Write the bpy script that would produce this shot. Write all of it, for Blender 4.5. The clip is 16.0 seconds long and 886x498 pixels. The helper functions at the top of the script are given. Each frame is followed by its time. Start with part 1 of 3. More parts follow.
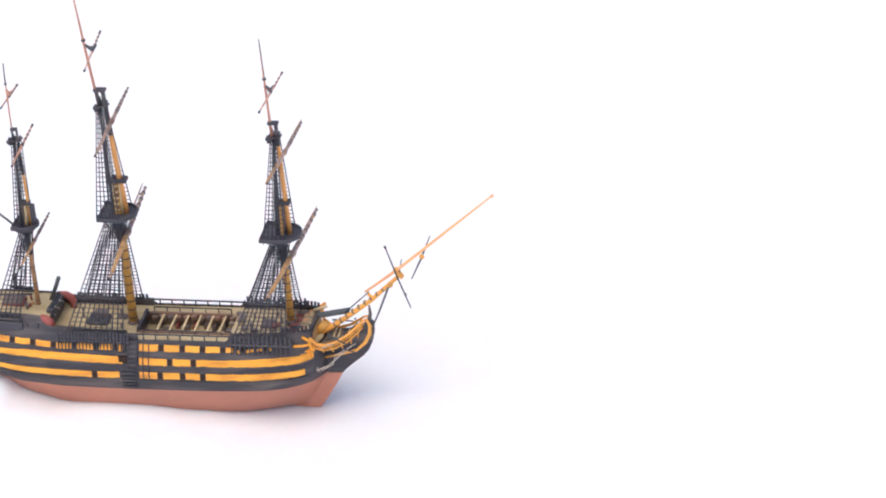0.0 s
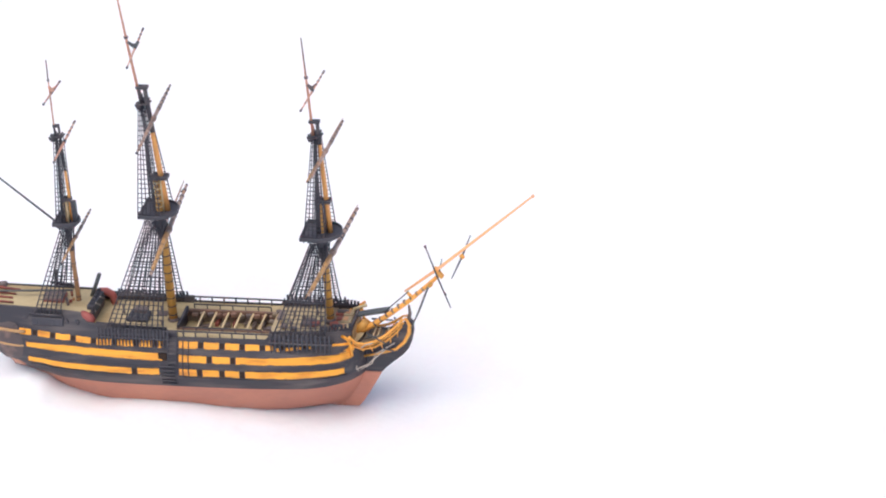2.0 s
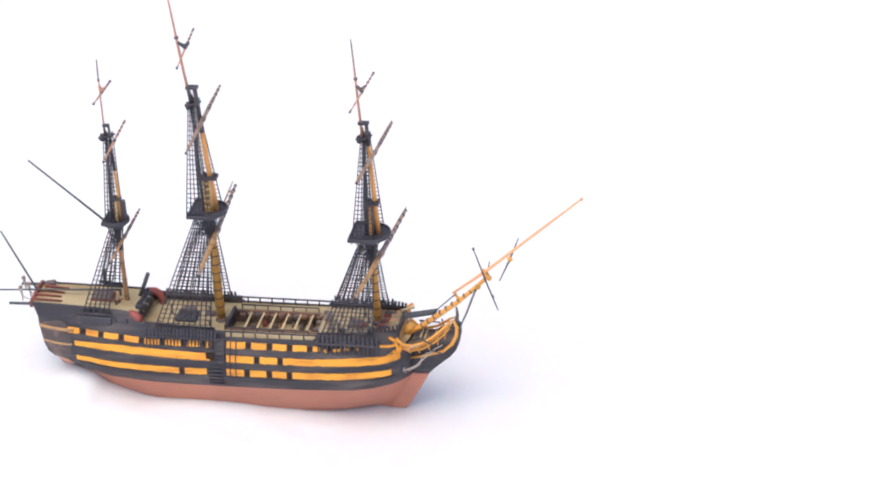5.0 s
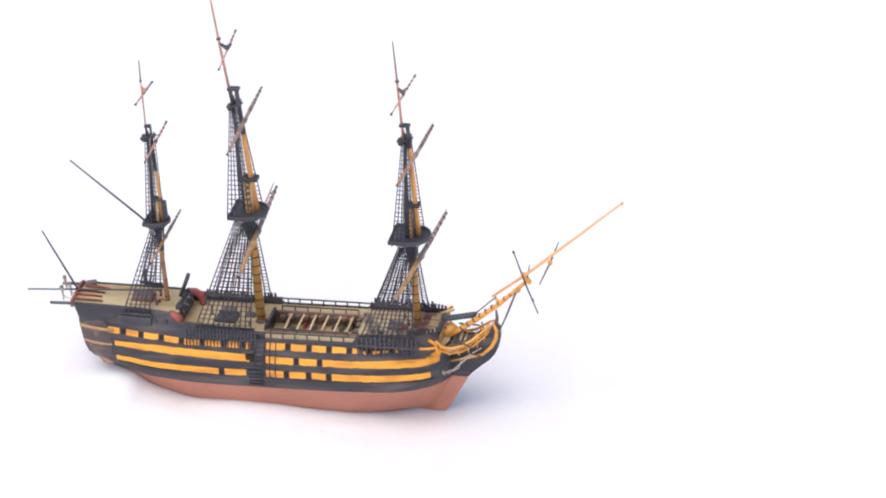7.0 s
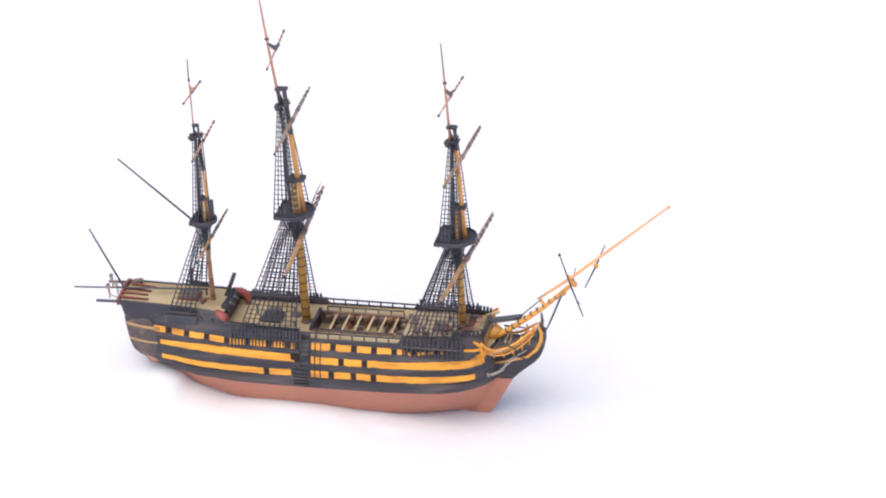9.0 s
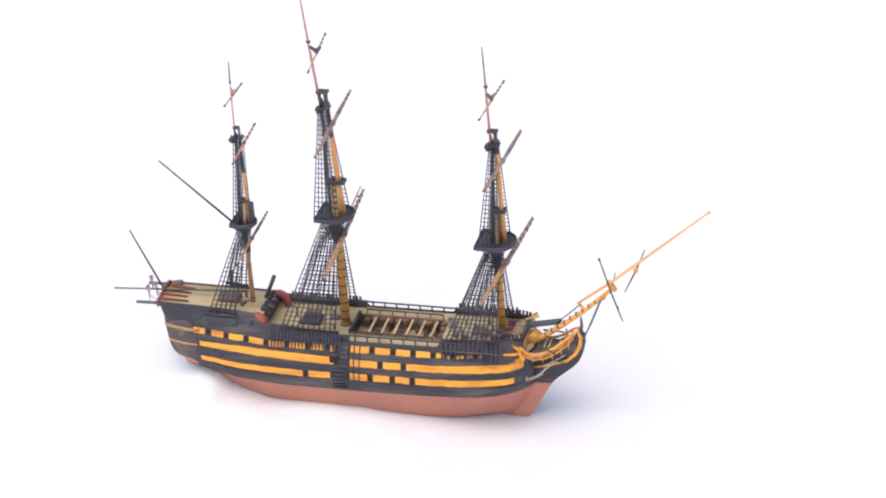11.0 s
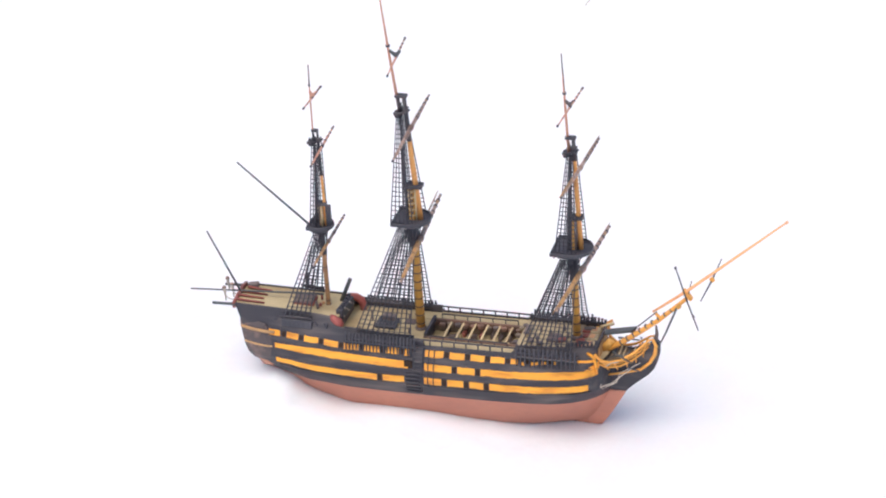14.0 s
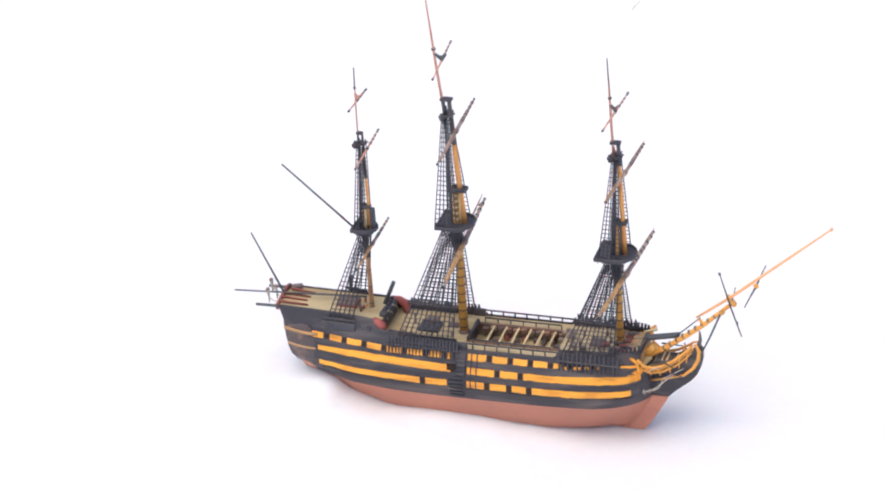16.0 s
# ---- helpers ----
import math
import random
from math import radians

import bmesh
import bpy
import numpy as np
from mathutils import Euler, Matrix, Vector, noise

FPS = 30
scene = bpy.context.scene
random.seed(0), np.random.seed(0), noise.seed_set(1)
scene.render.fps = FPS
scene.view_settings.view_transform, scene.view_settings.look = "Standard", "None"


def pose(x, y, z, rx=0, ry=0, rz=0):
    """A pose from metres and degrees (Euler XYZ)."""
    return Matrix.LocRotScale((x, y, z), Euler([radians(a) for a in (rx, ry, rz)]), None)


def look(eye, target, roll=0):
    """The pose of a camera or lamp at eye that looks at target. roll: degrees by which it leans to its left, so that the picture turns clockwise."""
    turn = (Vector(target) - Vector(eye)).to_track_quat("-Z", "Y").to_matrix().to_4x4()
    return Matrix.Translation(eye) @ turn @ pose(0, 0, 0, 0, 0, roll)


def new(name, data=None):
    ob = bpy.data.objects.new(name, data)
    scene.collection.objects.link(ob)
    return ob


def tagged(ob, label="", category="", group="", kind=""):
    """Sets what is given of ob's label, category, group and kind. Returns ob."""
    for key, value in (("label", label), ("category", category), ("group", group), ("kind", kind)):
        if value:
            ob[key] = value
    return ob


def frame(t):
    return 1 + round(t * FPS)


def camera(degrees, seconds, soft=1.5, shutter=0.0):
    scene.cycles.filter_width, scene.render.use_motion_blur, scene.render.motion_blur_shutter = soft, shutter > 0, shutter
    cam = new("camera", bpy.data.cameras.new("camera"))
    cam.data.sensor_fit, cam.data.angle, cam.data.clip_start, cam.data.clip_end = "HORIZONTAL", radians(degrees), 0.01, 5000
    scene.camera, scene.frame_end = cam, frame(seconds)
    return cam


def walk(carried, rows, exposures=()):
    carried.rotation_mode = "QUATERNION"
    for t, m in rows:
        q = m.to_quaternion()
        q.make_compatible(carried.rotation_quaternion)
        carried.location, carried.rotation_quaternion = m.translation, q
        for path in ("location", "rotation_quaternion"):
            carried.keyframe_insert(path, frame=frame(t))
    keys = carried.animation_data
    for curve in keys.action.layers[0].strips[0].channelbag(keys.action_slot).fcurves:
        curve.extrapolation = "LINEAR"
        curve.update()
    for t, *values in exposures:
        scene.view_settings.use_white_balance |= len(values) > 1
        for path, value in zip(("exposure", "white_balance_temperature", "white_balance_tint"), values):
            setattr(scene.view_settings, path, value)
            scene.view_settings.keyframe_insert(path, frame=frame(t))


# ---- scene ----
# The camera stands on one spot and pans; every row is a turn: seconds, rx, ry, rz in degrees.
EYE = (0.646, -1.919, 1.2755)
cam = camera(18.94, 16.0, soft=2.0)
ROWS = [
    (0.0, 60.291, 3.294, 8.908),
    (0.5, 60.308, 3.261, 9.145),
    (1.0, 60.317, 3.286, 9.414),
    (1.5, 60.330, 3.280, 9.659),
    (2.0, 60.346, 3.272, 9.921),
    (2.5, 60.355, 3.293, 10.145),
    (3.0, 60.377, 3.271, 10.356),
    (3.5, 60.398, 3.323, 10.527),
    (4.0, 60.415, 3.351, 10.696),
    (6.5, 60.549, 3.411, 11.736),
    (7.0, 60.579, 3.418, 12.030),
    (7.5, 60.601, 3.457, 12.325),
    (8.0, 60.624, 3.431, 12.635),
    (8.5, 60.653, 3.435, 12.891),
    (9.0, 60.686, 3.403, 13.177),
    (11.5, 60.863, 3.467, 14.428),
    (12.0, 60.905, 3.451, 14.774),
    (12.5, 60.941, 3.498, 15.058),
    (13.0, 60.980, 3.454, 15.413),
    (13.5, 61.013, 3.494, 15.677),
    (14.0, 61.051, 3.464, 16.011),
    (14.5, 61.087, 3.440, 16.308),
    (15.0, 61.117, 3.470, 16.572),
    (15.5, 61.152, 3.459, 16.827),
    (16.0, 61.194, 3.446, 17.102),
]
walk(cam, [(t, pose(*EYE, rx, ry, rz)) for t, rx, ry, rz in ROWS])

# ---- light: bright haze all round and a soft sun from the camera's left ----
SUN_FROM = Vector((-0.22, -0.38, 1.3)).normalized()
scene.view_settings.exposure = -0.34
world = bpy.data.worlds.new("sky")
scene.world = world
world.use_nodes = True
wn = world.node_tree
sky = wn.nodes.new("ShaderNodeTexSky")
sky.sky_type, sky.sun_disc = "NISHITA", False
sky.sun_elevation = math.asin(SUN_FROM.z)
sky.sun_rotation = math.atan2(SUN_FROM.x, SUN_FROM.y)
sky.air_density, sky.dust_density = 0.8, 4.0
wn.links.new(sky.outputs[0], wn.nodes["Background"].inputs[0])
wn.nodes["Background"].inputs[1].default_value = 0.255
sun = new("sun", bpy.data.lights.new("sun", "SUN"))
sun.data.energy, sun.data.angle, sun.data.color = 0.95, radians(75), (1.0, 0.96, 0.9)
sun.matrix_world = look(SUN_FROM * 5, (0, 0, 0))


# ---- materials ----
def paint(name, col, worn=None, rough=0.5, amount=0.35, scale=60.0, bump=0.08, spread=0.12, streak=(1.0, 1.0, 1.0), grain=0.3, level=1.28):
    """Hand-painted plastic: base colour, a worn second colour in patches, fine grain and brush relief."""
    m = bpy.data.materials.new(name)
    m.use_nodes = True
    nt = m.node_tree
    bsdf = nt.nodes["Principled BSDF"]
    coord = nt.nodes.new("ShaderNodeTexCoord")
    big = nt.nodes.new("ShaderNodeTexNoise")
    big.inputs["Scale"].default_value, big.inputs["Detail"].default_value = scale, 5
    fine = nt.nodes.new("ShaderNodeTexNoise")
    fine.inputs["Scale"].default_value, fine.inputs["Detail"].default_value = scale * 11, 3
    ramp = nt.nodes.new("ShaderNodeValToRGB")
    ramp.color_ramp.elements[0].position, ramp.color_ramp.elements[1].position = 0.46, 0.72
    ramp.color_ramp.elements[1].color = (amount, amount, amount, 1)
    ramp.color_ramp.elements[0].color = (0, 0, 0, 1)
    mix = nt.nodes.new("ShaderNodeMix")
    mix.data_type = "RGBA"
    mix.inputs["A"].default_value = (*col, 1)
    mix.inputs["B"].default_value = (*(worn or [c * 0.6 for c in col]), 1)
    rand = nt.nodes.new("ShaderNodeObjectInfo")
    hsv = nt.nodes.new("ShaderNodeHueSaturation")
    val = nt.nodes.new("ShaderNodeMath")
    val.operation = "MULTIPLY_ADD"
    val.inputs[1].default_value, val.inputs[2].default_value = spread * 2, level - spread - grain * 0.25
    add = nt.nodes.new("ShaderNodeMath")
    add.operation = "MULTIPLY_ADD"
    add.inputs[1].default_value = grain
    rr = nt.nodes.new("ShaderNodeMath")
    rr.operation = "MULTIPLY_ADD"
    rr.inputs[1].default_value, rr.inputs[2].default_value = 0.3, rough - 0.15
    bm_ = nt.nodes.new("ShaderNodeBump")
    bm_.inputs["Strength"].default_value, bm_.inputs["Distance"].default_value = bump * 4, 0.0004
    L = nt.links.new
    stretch = nt.nodes.new("ShaderNodeMapping")
    stretch.inputs["Scale"].default_value = streak
    L(coord.outputs["Object"], stretch.inputs["Vector"])
    L(stretch.outputs["Vector"], big.inputs["Vector"])
    L(stretch.outputs["Vector"], fine.inputs["Vector"])
    L(big.outputs["Fac"], ramp.inputs[0])
    L(ramp.outputs[0], mix.inputs["Factor"])
    L(mix.outputs["Result"], hsv.inputs["Color"])
    L(rand.outputs["Random"], val.inputs[0])
    L(fine.outputs["Fac"], add.inputs[0])
    L(val.outputs[0], add.inputs[2])
    L(add.outputs[0], hsv.inputs["Value"])
    L(hsv.outputs[0], bsdf.inputs["Base Color"])
    L(fine.outputs["Fac"], rr.inputs[0])
    L(rr.outputs[0], bsdf.inputs["Roughness"])
    L(fine.outputs["Fac"], bm_.inputs["Height"])
    L(bm_.outputs[0], bsdf.inputs["Normal"])
    return m


BLACK = paint("slate_black_paint", (0.034, 0.032, 0.039), (0.12, 0.10, 0.092), 0.5, 0.8, 70, streak=(0.25, 1, 1.4))
DARK = paint("dark_rigging_plastic", (0.042, 0.041, 0.050), (0.066, 0.064, 0.072), 0.55, 0.5, 90)
# Shade of the port recesses as a dark, almost gloss-free colour.
SHADE = paint("port_recess_shade", (0.040, 0.027, 0.021), None, 0.7, 0.3, 120)
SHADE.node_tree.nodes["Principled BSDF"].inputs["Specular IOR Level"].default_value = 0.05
YELLOW = paint("yellow_ochre_paint", (0.73, 0.312, 0.032), (0.40, 0.15, 0.022), 0.45, 0.85, 120, spread=0.07, streak=(0.3, 1, 1.5), grain=0.4)
OCHRE = paint("mast_ochre_paint", (0.50, 0.255, 0.056), (0.30, 0.14, 0.035), 0.5, 0.6, 70)
TOPM = paint("topmast_orange_paint", (0.62, 0.29, 0.085), (0.42, 0.19, 0.07), 0.5, 0.7, 90)
ORANGE = paint("spar_orange_paint", (0.66, 0.31, 0.062), (0.46, 0.21, 0.06), 0.5, 0.5, 60)
JIB = paint("jibboom_tan_paint", (0.66, 0.33, 0.14), (0.55, 0.30, 0.17), 0.5, 0.6, 70)
PINK = paint("topgallant_pink_wood", (0.44, 0.22, 0.145), (0.30, 0.15, 0.10), 0.5, 0.5, 60)
YARDM = paint("yard_brown_paint", (0.33, 0.23, 0.18), (0.10, 0.06, 0.05), 0.5, 0.8, 130)
YARDT = paint("yard_tan_paint", (0.36, 0.205, 0.08), (0.11, 0.06, 0.04), 0.5, 0.95, 150)
MIZEN = paint("mizzen_brown_paint", (0.43, 0.23, 0.11), (0.26, 0.12, 0.07), 0.5, 0.8, 110)
RED = paint("hull_copper_red_paint", (0.415, 0.168, 0.108), (0.32, 0.13, 0.095), 0.45, 0.6, 34, streak=(0.4, 1, 1))
DECK = paint("deck_tan_paint", (0.385, 0.31, 0.175), (0.24, 0.165, 0.08), 0.6, 0.85, 48, streak=(0.5, 1, 1))
MAROON = paint("deck_fitting_maroon", (0.205, 0.06, 0.045), (0.11, 0.05, 0.04), 0.5, 0.6, 80)
SCARLET = paint("poop_screen_red", (0.30, 0.075, 0.06), (0.17, 0.055, 0.05), 0.5, 0.6, 90)
BEAM = paint("skid_beam_tan", (0.52, 0.40, 0.22), (0.40, 0.27, 0.14), 0.6, 0.5, 90)
GALLERY = paint("gallery_brown_paint", (0.10, 0.076, 0.07), (0.15, 0.11, 0.09), 0.5, 0.6, 55)
GALLERYB = paint("gallery_dark_paint", (0.072, 0.056, 0.055), (0.23, 0.14, 0.115), 0.5, 0.85, 75)
GALLERYY = paint("gallery_worn_yellow", (0.37, 0.215, 0.09), (0.20, 0.13, 0.08), 0.5, 0.8, 75)
DULLBROWN = paint("dull_deck_brown", (0.20, 0.15, 0.10), (0.11, 0.085, 0.07), 0.6, 0.85, 60)
FOREDECK = paint("browner_fore_deck", (0.33, 0.26, 0.15), (0.15, 0.115, 0.085), 0.6, 0.95, 75)
RUST = paint("waist_rust_brown", (0.19, 0.105, 0.07), (0.10, 0.07, 0.055), 0.6, 0.9, 90)
STEEL = paint("bare_pale_plastic", (0.42, 0.37, 0.31), (0.16, 0.13, 0.11), 0.4, 0.6, 80)
GREY = paint("grey_spar_paint", (0.06, 0.066, 0.066), (0.10, 0.10, 0.10), 0.5, 0.5, 80)
SNOW = paint("white_snow", (0.86, 0.855, 0.86), (0.82, 0.81, 0.825), 0.75, 0.6, 14, bump=0.14, spread=0.0, grain=0.04, level=1.0)
snow_in = SNOW.node_tree.nodes["Principled BSDF"].inputs
snow_in["Subsurface Weight"].default_value, snow_in["Subsurface Scale"].default_value = 0.9, 0.02
snow_in["Subsurface Radius"].default_value = (1.0, 0.85, 0.85)


# ---- mesh helpers, in millimetres ----
def part(name, bm, material, parent, label=""):
    me = bpy.data.meshes.new(name)
    bmesh.ops.scale(bm, vec=(0.001,) * 3, verts=bm.verts)
    bmesh.ops.recalc_face_normals(bm, faces=bm.faces)
    bm.to_mesh(me)
    bm.free()
    me.materials.append(material)
    ob = new(name, me)
    ob.parent = parent
    return tagged(ob, label)


def tube(bm, pts, rads, n=8, smooth=True):
    """A closed round bar through the points."""
    pts = [Vector(p) for p in pts]
    if not isinstance(rads, (list, tuple)):
        rads = [rads] * len(pts)
    rings, last = [], None
    for i, p in enumerate(pts):
        d = (pts[min(i + 1, len(pts) - 1)] - pts[max(i - 1, 0)]).normalized()
        a = d.orthogonal().normalized() if last is None else (last - d * last.dot(d)).normalized()
        last, b = a, d.cross(a)
        rings.append([bm.verts.new(p + (a * math.cos(k * math.tau / n) + b * math.sin(k * math.tau / n)) * rads[i]) for k in range(n)])
    for r0, r1 in zip(rings, rings[1:]):
        for k in range(n):
            f = bm.faces.new((r0[k], r0[(k + 1) % n], r1[(k + 1) % n], r1[k]))
            f.smooth = smooth
    bm.faces.new(rings[0][::-1])
    bm.faces.new(rings[-1])


def box(bm, c, s, m=None, bev=0.12):
    """A box with bevelled edges, centre c and sizes s."""
    r = bmesh.ops.create_cube(bm, size=1.0)
    vs = r["verts"]
    bmesh.ops.scale(bm, vec=s, verts=vs)
    if bev:
        es = list({e for v in vs for e in v.link_edges})
        g = bmesh.ops.bevel(bm, geom=es, offset=min(bev, min(s) * 0.3), segments=1, affect="EDGES")
        vs = list({v for f in g["faces"] for v in f.verts} | {v for v in vs if v.is_valid})
    if m is not None:
        bmesh.ops.transform(bm, matrix=m, verts=vs)
    bmesh.ops.translate(bm, vec=c, verts=vs)


def rod(name, pts, rads, material, parent, n=8, label=""):
    bm = bmesh.new()
    tube(bm, pts, rads, n)
    return part(name, bm, material, parent, label)


def block(name, c, s, material, parent, m=None, bev=0.25, label=""):
    bm = bmesh.new()
    box(bm, c, s, m, bev)
    return part(name, bm, material, parent, label)


def slab(bm, outline, axis, lo, hi):
    """An outline in two coordinates, drawn out along the third axis from lo to hi."""
    def at(p, h):
        return {"z": (p[0], p[1], h), "y": (p[0], h, p[1]), "x": (h, p[0], p[1])}[axis]
    a = [bm.verts.new(at(p, lo)) for p in outline]
    b = [bm.verts.new(at(p, hi)) for p in outline]
    bm.faces.new(a)
    bm.faces.new(b[::-1])
    for i in range(len(a)):
        j = (i + 1) % len(a)
        bm.faces.new((a[i], a[j], b[j], b[i]))


def lerp(a, b, t):
    return tuple(x + (y - x) * t for x, y in zip(a, b))


def turn(rx=0, ry=0, rz=0):
    return pose(0, 0, 0, rx, ry, rz)


def fan(n, a, b):
    return [a + (b - a) * k / (n - 1) for k in range(n)]


# ---- ground: smooth white snow that lies level by the bow and is heaped up round the stern ----
def smooth(t):
    t = min(max(t, 0.0), 1.0)
    return t * t * (3 - 2 * t)


def snow(x, y):
    """Height of the snow in millimetres."""
    aft = float(np.interp(x, (-400, -190, -150, -130, -115, -106, -92, -70, -60, -31, -10, 10, 20, 47, 71, 96, 119, 150), (0, 27, 32, 36.5, 33, 23, 19, 13.5, 14, 16.5, 17.2, 16, 15.5, 12, 9.5, 6.5, 3, 0)))
    near = 1 - smooth((abs(y) - 28) / 190)
    wide = smooth((abs(y) - 30) / 40)
    lump = (0.5 + 2.2 * wide) * noise.noise((x * 0.035, y * 0.035, 3.0)) + (0.5 + 0.7 * wide) * noise.noise((x * 0.11, y * 0.11, 7.0))
    broad = float(np.interp(x, (-400, -190, -140, -90, -30, 20, 70, 120, 160), (0, 26, 30, 24, 17, 14, 9.5, 4, 0)))
    aft += (broad - aft) * wide
    return aft * near + lump * smooth((150 - x) / 60) * near


bm = bmesh.new()
gx = [-40000, -6000, -1500, -700] + [-420 + 5 * i for i in range(141)] + [400, 700, 1500, 6000, 40000]
gy = [-40000, -6000, -1500, -700] + [-270 + 5 * i for i in range(109)] + [400, 700, 1500, 6000, 40000]
grid = [[bm.verts.new((x, y, snow(x, y) if abs(x) < 430 and abs(y) < 280 else 0.0)) for y in gy] for x in gx]
for a, b in zip(grid, grid[1:]):
    for k in range(len(gy) - 1):
        bm.faces.new((a[k], b[k], b[k + 1], a[k + 1])).smooth = True
ground = tagged(part("ground", bm, SNOW, None), "smooth white snow, heaped round the stern of the model", "snow", kind="structure")

# ---- the ship: bow along +x, port along +y, keel on z = 0 ----
ship = tagged(new("model_ship"), "painted plastic model of a three-masted warship, no sails", "model ship")

STATION = (-165, -150, -130, -100, -60, -20, 40, 80, 105, 125, 142, 154, 162, 168, 171.5)
WIDE = (15, 25, 34, 40, 43, 43.5, 43.5, 43, 42, 40, 37, 33, 28, 19.5, 5)
TOP = (18.5, 19.5, 20.5, 21.5, 22.5, 22.8, 22.4, 22.4, 22.2, 21.6, 20.8, 20, 18.5, 13, 4)
FINE = (3.0, 2.4, 1.5, 0.62, 0.30, 0.23, 0.22, 0.24, 0.32, 0.5, 0.8, 1.3, 1.9, 2.6, 2.6)
ZM = 50.0


def side(x, z):
    """Half-breadth of the hull at a station and height."""
    w, t, e = (float(np.interp(x, STATION, col)) for col in (WIDE, TOP, FINE))
    if z <= ZM:
        return max(2.4, w * max(z / ZM, 0.0) ** e)
    s = min((z - ZM) / 45.0, 1.25)
    return max(2.4, w + (t - w) * (s * s * (1.6 - 0.6 * s)))


def along(x, z):
    """Stern columns rake aft above the knuckle, and the stem rakes forward from the keel."""
    k = min(max((-x - 118) / 32, 0), 1)
    f = min(max((x - 148) / 23, 0), 1)
    return x - k * max(z - 52, 0) * 0.36 - f * f * max(40 - z, 0) * 0.36


def sheer(x):
    """Top of the ship's side."""
    return float(np.interp(x, (-165, -120, -86, -77, -72, -64, -30, 2, 4, 92, 94, 120, 163.6, 164, 172), (99.5, 97.8, 96.4, 95.8, 89.4, 88, 86.5, 86, 81, 81.5, 87, 87.5, 89.5, 75.5, 75.5)))


def band_z(x, which):
    tab = {
        "low": ((-122, -84, -31, 24, 92, 126, 147, 165), (53.1, 51, 49.8, 50.4, 50.2, 50.8, 51.5, 52.5), (57, 56, 55.3, 56.4, 56.2, 56.6, 57, 57.5)),
        "mid": ((-122, -84, -31, 24, 92, 126, 147, 165), (66.1, 65.1, 63.5, 62.5, 62.6, 63, 63.5, 64.5), (69.9, 70.8, 69.5, 68, 67.8, 69.4, 70, 70)),
        "up": ((-125, -93, -57, 23, 80, 97, 127, 160), (76.2, 75.2, 73.4, 73.7, 74, 74.2, 76, 78), (80.9, 79.5, 77.7, 78.8, 78.4, 77.8, 79, 80)),
    }[which]
    return float(np.interp(x, tab[0], tab[1])), float(np.interp(x, tab[0], tab[2]))


COLS = [-150, -146, -140, -132, -124, -116, -106, -96, -86, -77, -74.5, -72, -65.9, -56, -46, -36, -26, -16, -6, 2, 4, 14, 26, 38, 50, 62, 74, 84, 92, 94, 100, 108, 116, 124, 132, 140, 146, 151, 155, 158, 161, 163.6, 164, 166.5, 168.5, 170, 171, 171.5]


def shell(z0, z1, rows, out=0.0):
    """Both sides of the hull between two heights (numbers or functions of x), closed at the stern."""
    bm = bmesh.new()
    f0 = z0 if callable(z0) else lambda x: z0
    f1 = z1 if callable(z1) else lambda x: z1
    grids = {}
    for sg in (-1, 1):
        g = []
        for x in COLS:
            a, b = f0(x), f1(x)
            g.append([bm.verts.new((along(x, z), sg * (side(x, z) + out), z)) for z in (a + (b - a) * (k / rows) ** (1.6 if a < 1 else 1) for k in range(rows + 1))])
        grids[sg] = g
        for c0, c1 in zip(g, g[1:]):
            for k in range(rows):
                f = bm.faces.new((c0[k], c1[k], c1[k + 1], c0[k + 1]))
                f.smooth = True
    for end in (0, -1):
        for k in range(rows):
            bm.faces.new((grids[-1][end][k], grids[1][end][k], grids[1][end][k + 1], grids[-1][end][k + 1]))
    if not callable(z0):
        for i in range(len(COLS) - 1):
            bm.faces.new((grids[-1][i][0], grids[-1][i + 1][0], grids[1][i + 1][0], grids[1][i][0]))
    return bm


def red_line(x):
    return float(np.interp(x, (-165, -100, -60, 100, 128, 160, 172), (37, 36.2, 36.8, 37.2, 35.5, 35.5, 37)))


part("hull_bottom", shell(0.0, red_line, 12), RED, ship, "brick-red underwater hull, smooth paint")
part("hull_side", shell(red_line, sheer, 12), BLACK, ship, "slate-black painted hull side")


part("bulwark_lining", shell(lambda x: 66.0, lambda x: sheer(x) - 0.05, 4, -1.5), BLACK, ship)
for sg in (-1, 1):
    rod("cap_rail", [(along(x, sheer(x)), sg * (side(x, sheer(x)) - 0.7), sheer(x)) for x in COLS if x < 164], 1.0, BLACK, ship, 6)


def strip(x0, x1, za, zb, out, sg, n=None):
    """A raised strip that lies on the hull's side between two stations."""
    bm = bmesh.new()
    n = n or max(3, int(abs(x1 - x0) / 2.5))
    rows = []
    for i in range(n + 1):
        x = x0 + (x1 - x0) * i / n
        a, b = za(x), zb(x)
        w = 0.6 * noise.noise((x * 0.11, a * 0.3, sg)) + 0.5 * noise.noise((x * 0.4, a, 5.0))
        mid = (a + b) / 2
        rows.append([bm.verts.new((along(x, z), sg * (side(x, z) + o), z)) for z, o in ((a + w, -0.6), (a + w, out), (mid, out), (b + w * 0.6, out), (b + w * 0.6, -0.6))])
    for r0, r1 in zip(rows, rows[1:]):
        for k in range(4):
            bm.faces.new((r0[k], r1[k], r1[k + 1], r0[k + 1]))
    for r in (rows[0], rows[-1]):
        bm.faces.new(r)
    return bm


